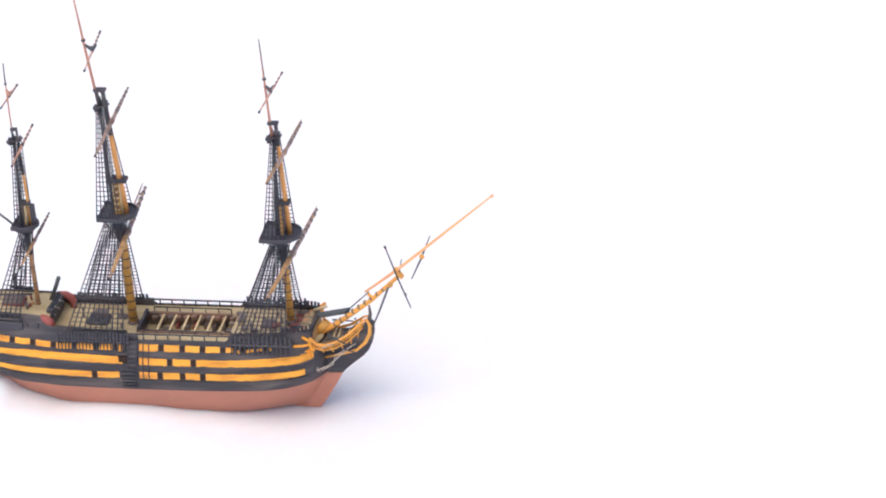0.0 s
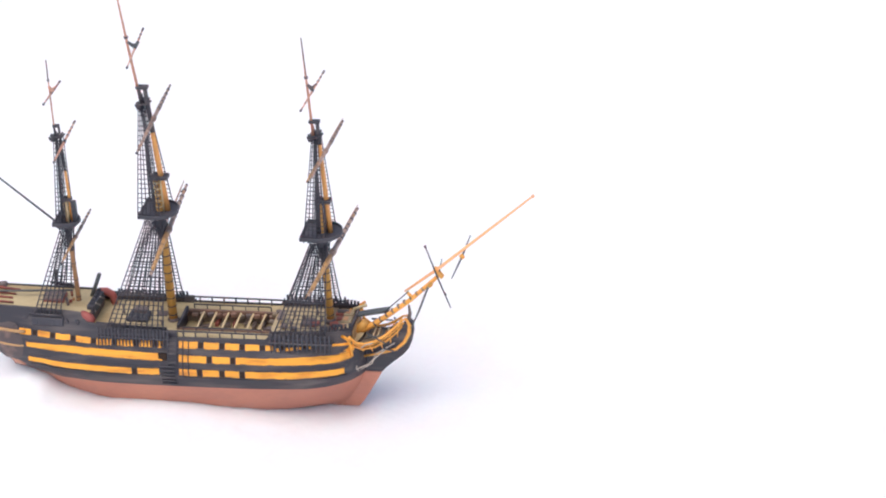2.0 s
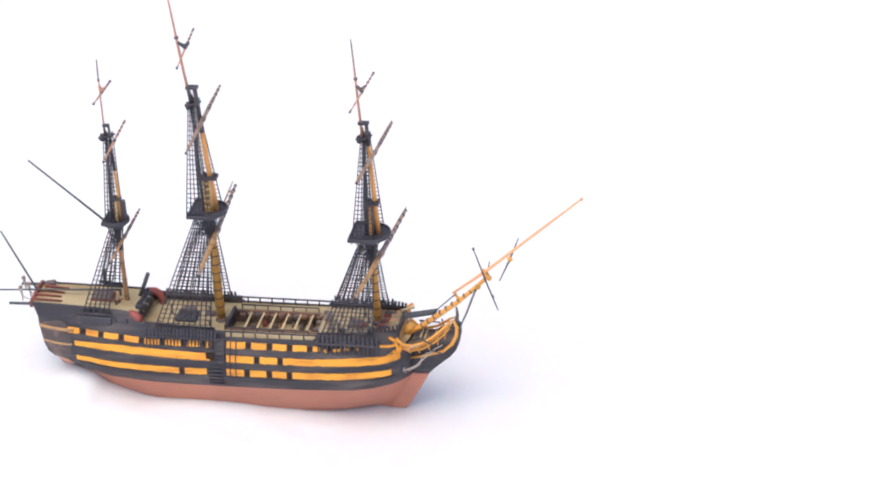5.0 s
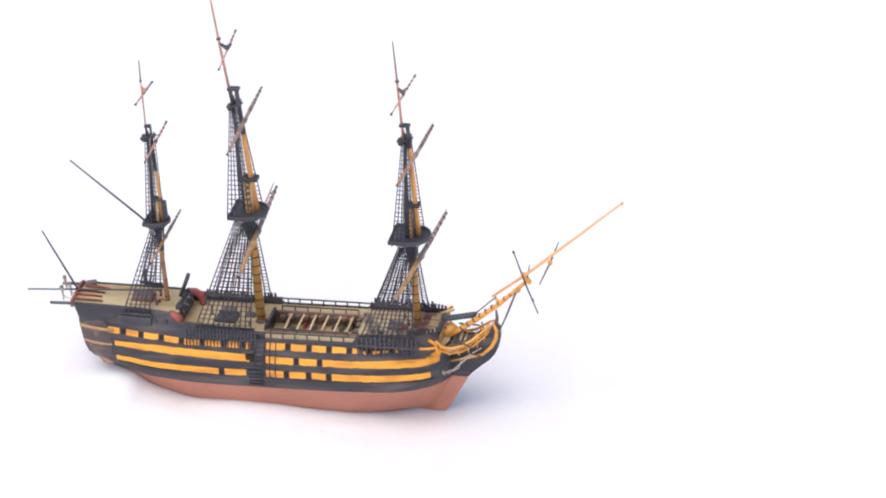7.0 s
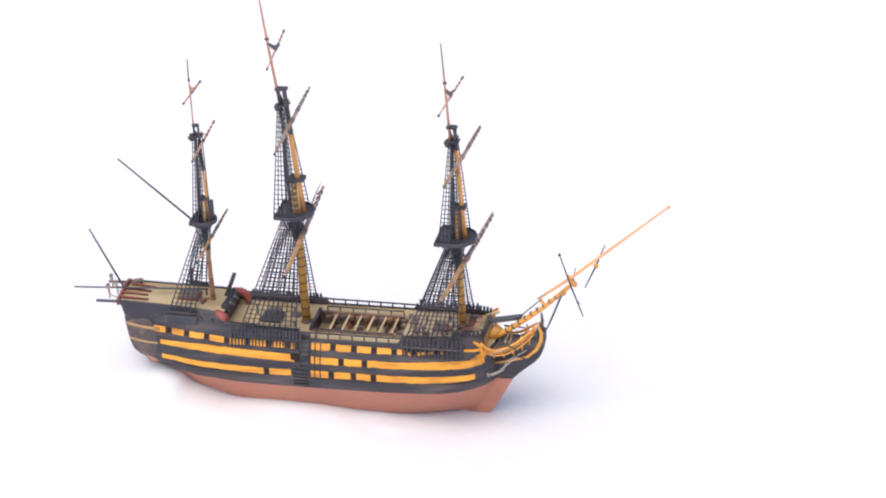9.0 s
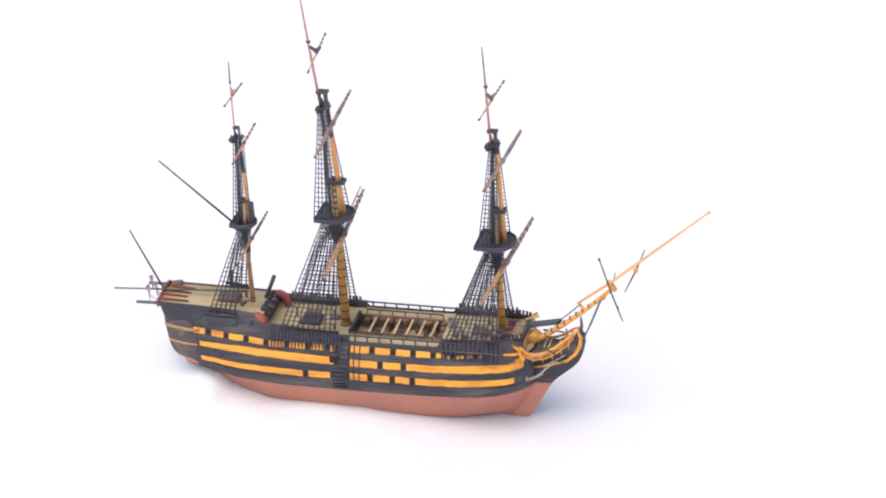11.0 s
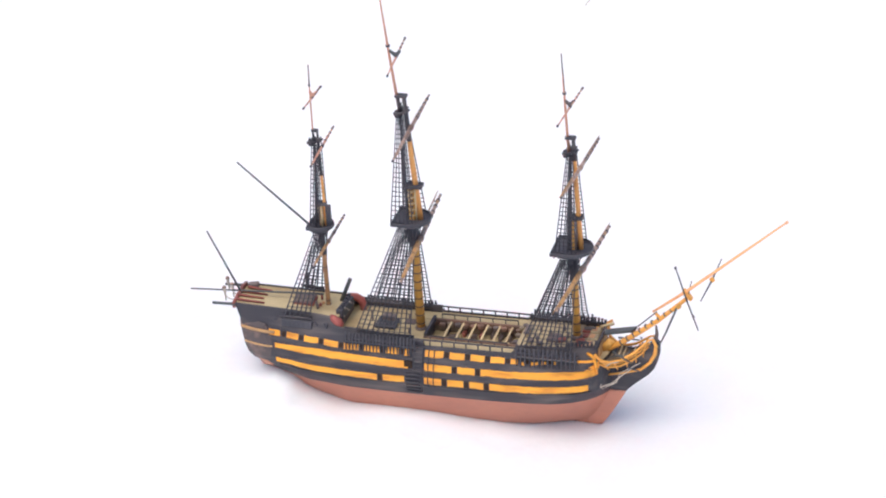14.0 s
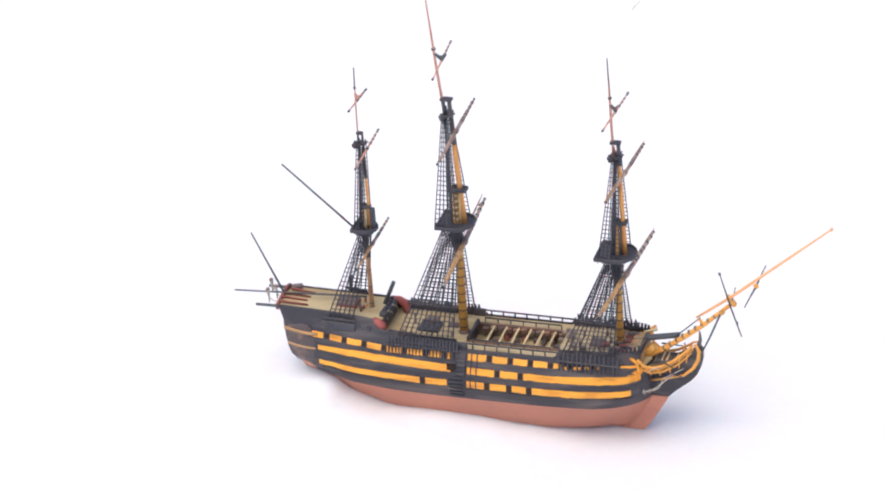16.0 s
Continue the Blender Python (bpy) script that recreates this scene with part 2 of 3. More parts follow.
# Rows of gunports as (stations that stand open) and the bands broken by them.
PORTS = {
    "low": (-27, 32, 52, 70),
    "mid": (41, 62),
    "up": (-119, -102, -83, -64, -45, -25, -8, 33, 52, 70, 88, 105, 126),
}
HALF = {"low": 2.6, "mid": 2.6, "up": 2.7}
ENTRY = (-1.5, 13.5)
ENDS = {"low": (-126, 158), "mid": (-126, 165), "up": (-130, 97)}
for sg in (-1, 1):
    for row in ("low", "mid", "up"):
        lo, hi = ENDS[row]
        gaps = sorted([(p - HALF[row], p + HALF[row]) for p in PORTS[row] if p < hi] + [ENTRY])
        marks = [lo] + [v for g in gaps for v in g] + [hi]
        for x0, x1 in zip(marks[::2], marks[1::2]):
            part("yellow_band", strip(x0, x1, lambda x: band_z(x, row)[0], lambda x: band_z(x, row)[1], 0.45, sg), YELLOW, ship)
        for p in PORTS[row]:
            a, b = band_z(p, row)
            h = (b - a) / 2 + 0.4
            y = side(p, (a + b) / 2)
            frame_bm = bmesh.new()
            lean = math.degrees(math.atan2(side(p, a) - side(p, b), b - a))
            for dx, dz, sx, sz in ((-2.3, 0, 0.6, 2 * h), (2.3, 0, 0.6, 2 * h), (0, h, 5.2, 0.6), (0, -h, 5.2, 0.6)):
                box(frame_bm, (dx, 0, dz), (sx, 1.4, sz), None, 0)
            yaw = math.degrees(math.atan2(side(p + 3, (a + b) / 2) - side(p - 3, (a + b) / 2), 6)) * sg
            bmesh.ops.transform(frame_bm, matrix=Matrix.Translation((p, sg * y, (a + b) / 2)) @ turn(sg * lean, 0, yaw), verts=frame_bm.verts)
            gp = part("gunport", frame_bm, BLACK, ship)
            # A flat dark plate stands in for the shaded hollow of the port.
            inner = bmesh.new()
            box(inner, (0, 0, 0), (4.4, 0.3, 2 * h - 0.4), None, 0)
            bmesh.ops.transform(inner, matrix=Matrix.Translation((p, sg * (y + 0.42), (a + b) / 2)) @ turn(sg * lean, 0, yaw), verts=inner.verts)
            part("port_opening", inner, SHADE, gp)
    for x0, x1 in ((100, 103.5), (108.5, 115), (118, 122), (127, 131)):
        part("yellow_band", strip(x0, x1, lambda x: band_z(x, "up")[0] - 0.4, lambda x: band_z(x, "up")[0] + 1.7, 0.45, sg), YELLOW, ship)
    # wales and sheer mouldings
    for z0, hgt in ((lambda x: band_z(x, "low")[1] + 1.6, 1.2), (lambda x: band_z(x, "mid")[1] + 1.4, 1.0), (lambda x: sheer(x) - 1.3, 1.3), (lambda x: band_z(x, "low")[0] - 3.2, 1.2)):
        part("wale", strip(-124, 160, z0, lambda x: z0(x) + hgt, 0.55, sg, 60), BLACK, ship)


# ---- decks ----
def deck(name, x0, x1, z0, z1, material, inset=1.0, n=10, label=""):
    bm = bmesh.new()
    rows = []
    for i in range(n + 1):
        x = x0 + (x1 - x0) * i / n
        z = z0 + (z1 - z0) * i / n
        hb = max(side(x, z) - inset, 2)
        rows.append([bm.verts.new((along(x, z) if x0 < -120 else x, y, z + c)) for y, c in ((-hb, 0), (-hb / 2, 0.45), (0, 0.6), (hb / 2, 0.45), (hb, 0), (hb, -1.4), (-hb, -1.4))])
    for r0, r1 in zip(rows, rows[1:]):
        for k in range(7):
            bm.faces.new((r0[k], r1[k], r1[(k + 1) % 7], r0[(k + 1) % 7]))
    bm.faces.new(rows[0])
    bm.faces.new(rows[-1][::-1])
    return part(name, bm, material, ship, label)


deck("poop_deck", -150, -70, 98.6, 94.9, DECK, 0.5, label="khaki tan painted deck with worn patches")
deck("quarter_deck", -72, 6, 81.0, 79.5, DECK, 1.0)
deck("forecastle_deck", 91, 163.5, 81.5, 85.0, FOREDECK, 1.0)
deck("beakhead_deck", 160, 171, 76.0, 76.0, DECK, 0.3)
deck("waist_deck", -6, 100, 68.0, 68.0, DECK, 1.0)


# ---- stem, keel and head ----
def plate(name, outline, half, material, label=""):
    bm = bmesh.new()
    slab(bm, outline, "y", -half, half)
    bmesh.ops.bevel(bm, geom=list(bm.edges), offset=0.4, segments=1, affect="EDGES")
    return part(name, bm, material, ship, label)


plate("keel", [(-142, -0.5), (150, -0.5), (150, 5), (-142, 5)], 2.9, RED)
plate("stem_foot", [(150.4, 0.3), (162, 0.3), (167, 7), (173, 16.5), (180, 28.5), (184.8, 37), (160, 37), (150.4, 20)], 3.1, RED, "brick-red cutwater below the waterline")
plate("stem_knee", [(160, 37.2), (185, 37.2), (190, 43.5), (198, 50), (205, 56), (210, 62), (213.5, 70), (215.5, 79), (215.5, 88), (212, 92), (209, 90), (207, 86), (201, 79.5), (192, 73.5), (180, 70), (166, 69)], 2.8, BLACK, "black curved cutwater of the bow")
plate("rudder", [(-156, 2), (-148, 2), (-147, 55), (-152, 56)], 2.0, RED)
bm = bmesh.new()
tube(bm, [(210, 0, 84), (211.5, 0, 90), (213, 0, 97), (212.5, 0, 105)], [1.8, 1.9, 1.5, 0.8], 10)
tube(bm, [(205, 0, 80), (208, 0, 84)], [1.6, 2.6], 10)
part("figurehead", bm, GALLERY, ship, "dark worn figurehead at the top of the stem")
for sg in (-1, 1):
    rod("cheek_rail", [(170, sg * 7, 55), (185, sg * 4.8, 57.5), (199, sg * 3.6, 61.5), (207, sg * 3.2, 69), (211.6, sg * 3, 78), (212.6, sg * 3, 86), (210, sg * 3, 92)], [0.9, 1.1, 1.4, 1.7, 1.8, 1.7, 1.2], ORANGE, ship, 6)
    top_rail = [(163, sg * 23, 84), (167, sg * 20.5, 77), (174, sg * 17, 73.5), (183, sg * 13, 74.5), (192, sg * 9.5, 79), (200, sg * 6.5, 85.5), (206, sg * 4, 91), (210, sg * 2.5, 93)]
    rod("head_rail", top_rail, [1.3, 1.4, 1.4, 1.3, 1.2, 1.1, 1.0, 0.8], ORANGE, ship, 6)
    low_rail = [(165, sg * 21, 74), (172, sg * 16, 68), (182, sg * 11, 67.5), (192, sg * 7.5, 72), (200, sg * 5, 78.5), (206, sg * 3.5, 85)]
    rod("head_rail", low_rail, [1.0, 1.1, 1.1, 1.0, 0.9, 0.7], ORANGE, ship, 6)
    bm = bmesh.new()
    cols = []
    for t in fan(9, 0.08, 0.9):
        a = lerp(top_rail[int(t * 7)], top_rail[int(t * 7) + 1], t * 7 % 1)
        b = lerp(low_rail[int(t * 5)], low_rail[int(t * 5) + 1], t * 5 % 1)
        cols.append([bm.verts.new((p[0], p[1] - sg * o, p[2])) for p, o in ((lerp(a, b, 0.35), 1.2), (b, 1.2), (b, 2.0), (lerp(a, b, 0.35), 2.0))])
    for c0, c1 in zip(cols, cols[1:]):
        for k in range(4):
            bm.faces.new((c0[k], c1[k], c1[(k + 1) % 4], c0[(k + 1) % 4]))
    part("head_planking", bm, GALLERY, ship)
    rod("head_rail", [lerp(lerp(top_rail[min(int(t * 7), 6)], top_rail[min(int(t * 7), 6) + 1], t * 7 - min(int(t * 7), 6)), lerp(low_rail[min(int(t * 5), 4)], low_rail[min(int(t * 5), 4) + 1], t * 5 - min(int(t * 5), 4)), 0.5) for t in fan(9, 0.05, 0.98)], 0.8, ORANGE, ship, 6)
    for t in (0.18, 0.34, 0.5, 0.66, 0.82):
        k = t * 7
        a = lerp(top_rail[int(k)], top_rail[int(k) + 1], k % 1)
        k2 = t * 5
        b = lerp(low_rail[int(k2)], low_rail[int(k2) + 1], k2 % 1)
        rod("head_timber", [lerp(a, b, -0.08), lerp(a, b, 0.5), (b[0] + 0.5, b[1] * 0.75, b[2] - 5)], [0.9, 0.9, 0.6], ORANGE, ship, 6)
    rod("cathead", [(154, sg * 20, 84), (160, sg * 26, 85), (166, sg * 33, 86)], 1.4, YELLOW, ship, 6)
    rod("cathead_knee", [(163, sg * 29, 85), (165, sg * 27.5, 76), (165, sg * 25, 67)], [1.2, 1.2, 0.9], YELLOW, ship, 6)
    part("bow_patch", strip(155, 166, lambda x: band_z(x, "mid")[1] + 0.2, lambda x: band_z(x, "mid")[1] + 0.6 + (x - 155) * 0.55, 0.5, sg), YELLOW, ship)
    rod("bow_rail", [(150, sg * 33, 81.5), (158, sg * 31, 81), (165, sg * 27, 80.5)], 1.2, YELLOW, ship, 6)
    rod("boomkin", [(176, sg * 12, 82), (193, sg * 19, 77)], [0.9, 0.6], GREY, ship, 6)
    anchor = rod("anchor_shank", [(169, sg * 26, 54), (178, sg * 24.5, 58), (187, sg * 22.5, 66), (195, sg * 20, 72)], [0.6, 0.45, 0.5, 0.4], STEEL, ship, 6)
    rod("anchor_arm", [(169, sg * 28, 58), (168, sg * 26.5, 54), (170, sg * 25, 51)], [0.35, 0.7, 0.35], STEEL, anchor, 6)
    rod("anchor_cable", [(171, sg * 24, 52), (181, sg * 21, 57), (184, sg * 20, 66), (193, sg * 14, 69), (200, sg * 10, 72)], 0.4, STEEL, anchor, 6)
    rod("anchor_cable", [(172, sg * 21, 72), (176, sg * 19, 74.5), (182, sg * 17, 75)], 0.45, STEEL, anchor, 6)
    rod("anchor_stock", [(193, sg * 26, 76), (199, sg * 14, 66)], 0.7, DARK, anchor, 6)
# beakhead bulkhead and gratings
block("beakhead_bulkhead", (164.8, 0, 80.5), (1.2, 34, 10), GALLERYY, ship)
bm = bmesh.new()
low = [(168, 17, 72), (178, 12, 72), (188, 8, 74), (198, 4.5, 78), (205, 2, 82)]
ring = [(x, y, z) for x, y, z in low] + [(x, -y, z) for x, y, z in low[::-1]]
up = [bm.verts.new(p) for p in ring]
dn = [bm.verts.new((p[0], p[1], p[2] - 1.2)) for p in ring]
n = len(low)
for vs in (up, dn):
    for k in range(n - 1):
        bm.faces.new((vs[k], vs[k + 1], vs[2 * n - 2 - k], vs[2 * n - 1 - k]))
for k in range(2 * n):
    bm.faces.new((up[k], up[(k + 1) % (2 * n)], dn[(k + 1) % (2 * n)], dn[k]))
part("head_deck", bm, DULLBROWN, ship, "dull brown deck inside the head rails")
for k in range(7):
    block("head_grating", (176 + 4.2 * k, 0, 75.5 + k * 0.5), (1.3, 20 - 2.3 * k, 1.0), BEAM if k % 3 else GREY, ship)
for sg in (-1, 1):
    rod("grating_ledge", [(172, sg * 10, 74.6), (205, sg * 2, 79)], 0.8, GREY, ship, 6)

# ---- bowsprit ----
bs = rod("bowsprit", [(166, 0, 75), (181, 0, 84.5), (200, 0, 98.8), (215, 0, 110.8), (241, 0, 136)], [2.6, 2.5, 2.25, 2.0, 1.7], ORANGE, ship, 12, "orange-yellow bowsprit with rope bands, their shading painted brown")
# Raised rope rings; their brown colour stands for the shading round each ring.
for k in range(9):
    c = lerp((181.5, 0, 84.9), (226, 0, 121.4), k / 8)
    rod("rope_band", [(c[0] - 0.5, 0, c[2] - 0.4), (c[0] + 0.5, 0, c[2] + 0.4)], 2.8 - 0.1 * k, GALLERY, bs, 12)
rod("jibboom", [(210, 0, 118.5), (240, 0, 142), (290, 0, 185.5), (325, 0, 216)], [1.1, 1.5, 1.2, 0.8], JIB, bs, 8, "slender orange jib-boom")
block("bowsprit_cap", (240.5, 0, 138.5), (2.8, 5, 11), ORANGE, bs, turn(0, -38, 0))
block("boom_saddle", (214, 0, 115), (2.4, 2.0, 5), ORANGE, bs, turn(0, -38, 0))
block("boom_end", (325, 0, 215.8), (2.5, 2.2, 2.2), JIB, bs, turn(0, -38, 0))
block("sheave_block", (262, -1.5, 156), (3.2, 2.6, 4), ORANGE, bs, turn(0, -38, 0))
block("bee_block", (233, -3, 128), (3.5, 3.2, 4), OCHRE, bs, turn(0, -38, 0))
rod("dolphin_striker", [(231, -2, 125), (222, -4, 102), (214, -4, 84)], [1.0, 0.9, 0.5], GREY, bs, 6)
rod("jack_staff", [(241, 0, 138), (244, 0, 152)], [0.6, 0.4], GREY, bs, 6)
rod("spritsail_yard", [(230.5, 0, 163.4), (240.5, -3.4, 134), (249, 0, 104)], [0.55, 0.8, 0.55], DARK, bs, 6)
for p, q in (((230.2, 0, 164.4), (230.7, 0, 162.6)), ((245, -1.4, 119), (245.6, -1.2, 117))):
    rod("yard_knob", [p, q], 1.15, DARK, bs, 6)
rod("sprit_topsail_yard", [(263, 35.5, 155.5), (261.5, 0, 154.5), (259, -36, 154.5)], [0.45, 0.9, 0.45], DARK, bs, 6)
rod("fore_stay_tackle", [(190, 1, 96), (213, 1, 118)], 0.55, DARK, ship, 6)
block("gammon_deck", (180, 5, 93.5), (28, 7, 2.4), GREY, ship, turn(0, -12, 0))
rod("bowsprit_bed", [(163, 0, 76), (170, 0, 82), (173, 0, 86)], [4.2, 3.9, 3.2], OCHRE, ship, 10)


# ---- masts ----
def net(parent, feet, heads, rungs, r=0.6, rr=0.36):
    """Shrouds from feet to heads with ratlines across."""
    for a, b in zip(feet, heads):
        rod("shroud", [a, b], [r * 1.1, r * 0.8], DARK, parent, 5)
    for k in range(1, rungs):
        t = k / rungs
        rod("ratline", [Vector(lerp(a, b, t)) + Vector((0, 0, 0.25 * math.sin(k * 2.1 + i))) for i, (a, b) in enumerate(zip(feet, heads))], rr, DARK, parent, 4)


def top_platform(x, z, lx, hy):
    """A fighting top: half-round in front, square behind, with rim, bolsters and a bracket below."""
    out = [(x - lx * 0.55, -hy), (x, -hy)] + [(x + lx * 0.53 * math.sin(a), -hy * math.cos(a)) for a in fan(11, 0.25, math.pi - 0.25)] + [(x, hy), (x - lx * 0.55, hy)]
    bm = bmesh.new()
    slab(bm, out, "z", z, z + 1.6)
    bmesh.ops.bevel(bm, geom=list(bm.edges), offset=0.35, segments=1, affect="EDGES")
    t = part("top_platform", bm, DARK, ship, "black half-round fighting top")
    for p, q in zip(out, out[1:] + out[:1]):
        block("top_rim", ((p[0] + q[0]) / 2, (p[1] + q[1]) / 2, z + 1.9), (math.hypot(q[0] - p[0], q[1] - p[1]) + 0.6, 1.0, 3.4), DARK, t, turn(0, 0, math.degrees(math.atan2(q[1] - p[1], q[0] - p[0]))))
    bm = bmesh.new()
    under = [(z, 0.9), (z - 2.5, 0.72), (z - 5, 0.5)]
    layers = [[bm.verts.new((x + (px - x) * f, py * f, h)) for px, py in out] for h, f in under]
    for r0, r1 in zip(layers, layers[1:]):
        for k in range(len(out)):
            bm.faces.new((r0[k], r0[(k + 1) % len(out)], r1[(k + 1) % len(out)], r1[k])).smooth = True
    bm.faces.new(layers[0])
    bm.faces.new(layers[-1][::-1])
    part("top_bracket", bm, DARK, t)
    for sg in (-1, 1):
        block("trestle_tree", (x, sg * 3.2, z - 4.6), (lx * 0.5, 2.0, 2.6), DARK, t)
        for k in fan(5, -0.34, 0.16):
            rod("futtock", [(x + lx * k, sg * hy * 0.66, z - 2), (x + lx * k * 0.5 - 1, sg * 3.4, z - 23)], 0.5, DARK, t, 5)
        bm = bmesh.new()
        slab(bm, [(x - lx * 0.53, z + 1.6), (x - lx * 0.05, z + 1.6), (x - lx * 0.2, z + 3.8), (x - lx * 0.53, z + 5.6)], "y", sg * hy * 0.9 - 0.4, sg * hy * 0.9 + 0.4)
        part("top_screen", bm, DARK, t)
    return t


def yard(x, z, length, brace, r, boom=0.0, gap=0.0, arm=None, tilt=0.0):
    """A yard across the mast: tapered spar, slings, iron bands and, on the big ones, two studdingsail booms."""
    m = Matrix.Translation((x, 0, z)) @ turn(tilt, 0, -brace)
    h = length / 2

    def P(y, dx=0.0, dz=0.0):
        return tuple(m @ Vector((dx, y, dz)))
    small = r < 1.1
    y_ob = rod("yard", [P(-h), P(-h * 0.6), P(-h * 0.25), P(0), P(h * 0.25), P(h * 0.6), P(h)], [r * 0.5, r * 0.78, r, r * 1.05, r, r * 0.78, r * 0.5], PINK if small else YARDM, ship, 8, "thin pinkish yard with dark end bands" if small else "brown yard with worn tan paint")
    rod("yard_arm_paint", [P(-h * 0.93), P(-h * 0.8), P(-h * 0.55), P(-h * 0.3), P(-h * 0.1)], [r * 0.5, r * 0.74, r * 0.86, r * 1.0, r * 1.08], arm or (PINK if small else YARDT), y_ob, 8)
    rod("sling", [P(-1.8), P(1.8)], r * 1.4, DARK if small else YARDM, y_ob, 8)
    for f in ((-0.92, -0.8, -0.68, -0.6, -0.47, -0.36, -0.2, 0.3, 0.38, 0.5, 0.6, 0.74, 0.88) if r > 1.1 else (-0.9, -0.62, 0.3, 0.5, 0.7, 0.9)):
        wide_ = 0.9 if f > 0 else 0.6
        rod("yard_band", [P(h * f - wide_), P(h * f + wide_)], r * (1.12 - 0.5 * abs(f)) + (0.35 if f > 0 else 0.15), DARK if f > 0 else (MIZEN if f in (-0.8, -0.47, -0.2) else GALLERY), y_ob, 6)
        if f > 0.45:
            rod("yard_patch", [P(h * (f - 0.09)), P(h * (f - 0.04))], r * (1.08 - 0.5 * abs(f)), YARDT, y_ob, 8)
    for f in (-1, 1):
        rod("yard_end", [P(f * (h - 0.8)), P(f * (h + 0.8))], max(r * 0.6, 1.05), DARK, y_ob, 6)
    if boom:
        for sg in ((1,) if gap > 2 else (-1, 1)):
            rod("stunsail_boom", [P(sg * h * 0.4, -gap, 1.0), P(sg * h * 0.9, -gap, 1.2), P(sg * h * boom, -gap, 1.3)], [0.9, 0.75, 0.35], YARDM if sg > 0 else YARDT, y_ob, 6)
            for f in (0.52, 0.84):
                rod("boom_iron", [P(sg * h * f, 0.4, 0), P(sg * h * f, -gap - 0.6, 1.3)], 0.8, DARK, y_ob, 6)
    return y_ob


def mast(label, x, foot, top_z, low_cap, cross, top_cap, truck, truck_x, r, tm_x, tg_x, plat, tg_stop, dark, head):
    """Lower mast, topmast and topgallant mast with their doublings."""
    e = rod("lower_mast", [(x, 0, foot - 14), (x, 0, top_z), (x, 0, low_cap)], [r, r * 0.85, r * 0.55], OCHRE if r > 3 else MIZEN, ship, 12, label)
    k = foot + 6
    while k < top_z - 14:
        rod("mast_band", [(x, 0, k), (x, 0, k + 0.8)], r * 1.04, GALLERY if r < 3 else DARK, e, 12)
        k += 8.5 if r > 3 else 17
    rod("mast_coat", [(x, 0, foot - 1), (x, 0, foot + 2.5)], [r * 1.5, r * 1.1], GALLERY, e, 12)
    top_platform(x + 0.5, top_z, *plat)
    rod("masthead", [(x, 0, top_z - 12), (x, 0, low_cap + 0.5)], [r * 0.8, r * 0.55], head, e, 10)
    rod("mast_hounds", [(x, 0, top_z - (34 if r == 3.5 else 28)), (x - r * 0.3, 0, top_z - 13), (x - r * 0.4, 0, top_z - 1)], [r * 0.92, r * 1.35, r * 1.75], DARK, e, 10)
    block("mast_cap", ((x + tm_x) / 2, 0, low_cap), (r * 3.6, r * 2.2, 3.2), BLACK, e)
    rod("topmast", [(tm_x, 0, top_z - 3), ((tm_x + tg_x) / 2 + 1, 0, (top_z + cross) / 2), (tg_x + 2.2, 0, top_cap)], [r * 0.64, r * 0.6, r * 0.42], TOPM, e, 10, "orange-tan topmast")
    for sg in (-1, 1):
        rod("topmast_post", [(tm_x - 3, sg * 2.6, top_z), (tm_x - 3, sg * 2.4, low_cap - 2)], 0.9, BEAM if head is OCHRE else GALLERY, e, 6)
        rod("cross_tree", [(tg_x + 2.5, sg * 0.5, cross), (tg_x - 3, sg * plat[1] * 0.5, cross + 2.5)], 0.9, BLACK, e, 6)
        rod("trestle", [(tg_x - 7, sg * 2.0, cross - 0.5), (tg_x - 3, sg * 2, cross), (tg_x + 6, sg * 2.0, cross + 2)], [1.6, 1.3, 1.0], BLACK, e, 6)
        rod("cross_tree", [(tg_x + 3, sg * 0.5, cross + 0.5), (tg_x + 3.5, sg * plat[1] * 0.4, cross + 3)], 0.8, BLACK, e, 6)
    for sg in (-1, 1):
        rod("crosstree_horn", [(tg_x - 3, sg * plat[1] * 0.45, cross + 0.5), (tg_x - 3.4, sg * plat[1] * 0.5, cross + 6)], [1.2, 0.6], BLACK, e, 6)
        block("crosstree_chock", (tg_x - 3.5, sg * plat[1] * 0.26, cross - 0.6), (4.2, 3.4, 4.2), BLACK, e, None, 0.5)
    z_mid, x_mid = (top_z + cross) / 2, (tm_x + tg_x) / 2 + 1
    f = (cross - dark - z_mid) / (top_cap - z_mid)
    rod("topmast_head", [(x_mid + (tg_x + 2.2 - x_mid) * f, 0, cross - dark), (tg_x + 2.2, 0, top_cap)], [r * (0.72 - 0.26 * f), r * 0.47], BLACK, e, 8)
    block("topmast_cap", (tg_x, 0, top_cap), (r * 2.6, r * 1.4, 2.4), BLACK, e)
    rod("topgallant_mast", [(tg_x - 2, 0, cross - 3), (lerp((tg_x - 2,), (truck_x,), 0.5)[0], 0, tg_stop), (truck_x, 0, truck)], [r * 0.36, r * 0.3, r * 0.12], PINK, e, 8, "thin pinkish-brown topgallant pole")
    rod("pole_collar", [(lerp((tg_x - 2,), (truck_x,), 0.56)[0], 0, tg_stop + 8), (lerp((tg_x - 2,), (truck_x,), 0.56)[0], 0, tg_stop + 9.6)], r * 0.5, DARK, e, 8)
    rod("truck_pole", [(lerp((tg_x - 2,), (truck_x,), 0.55)[0], 0, tg_stop + 8), (truck_x, 0, truck)], [max(r * 0.26, 0.7), 0.55], PINK if r > 3.8 else GALLERY, e, 6)
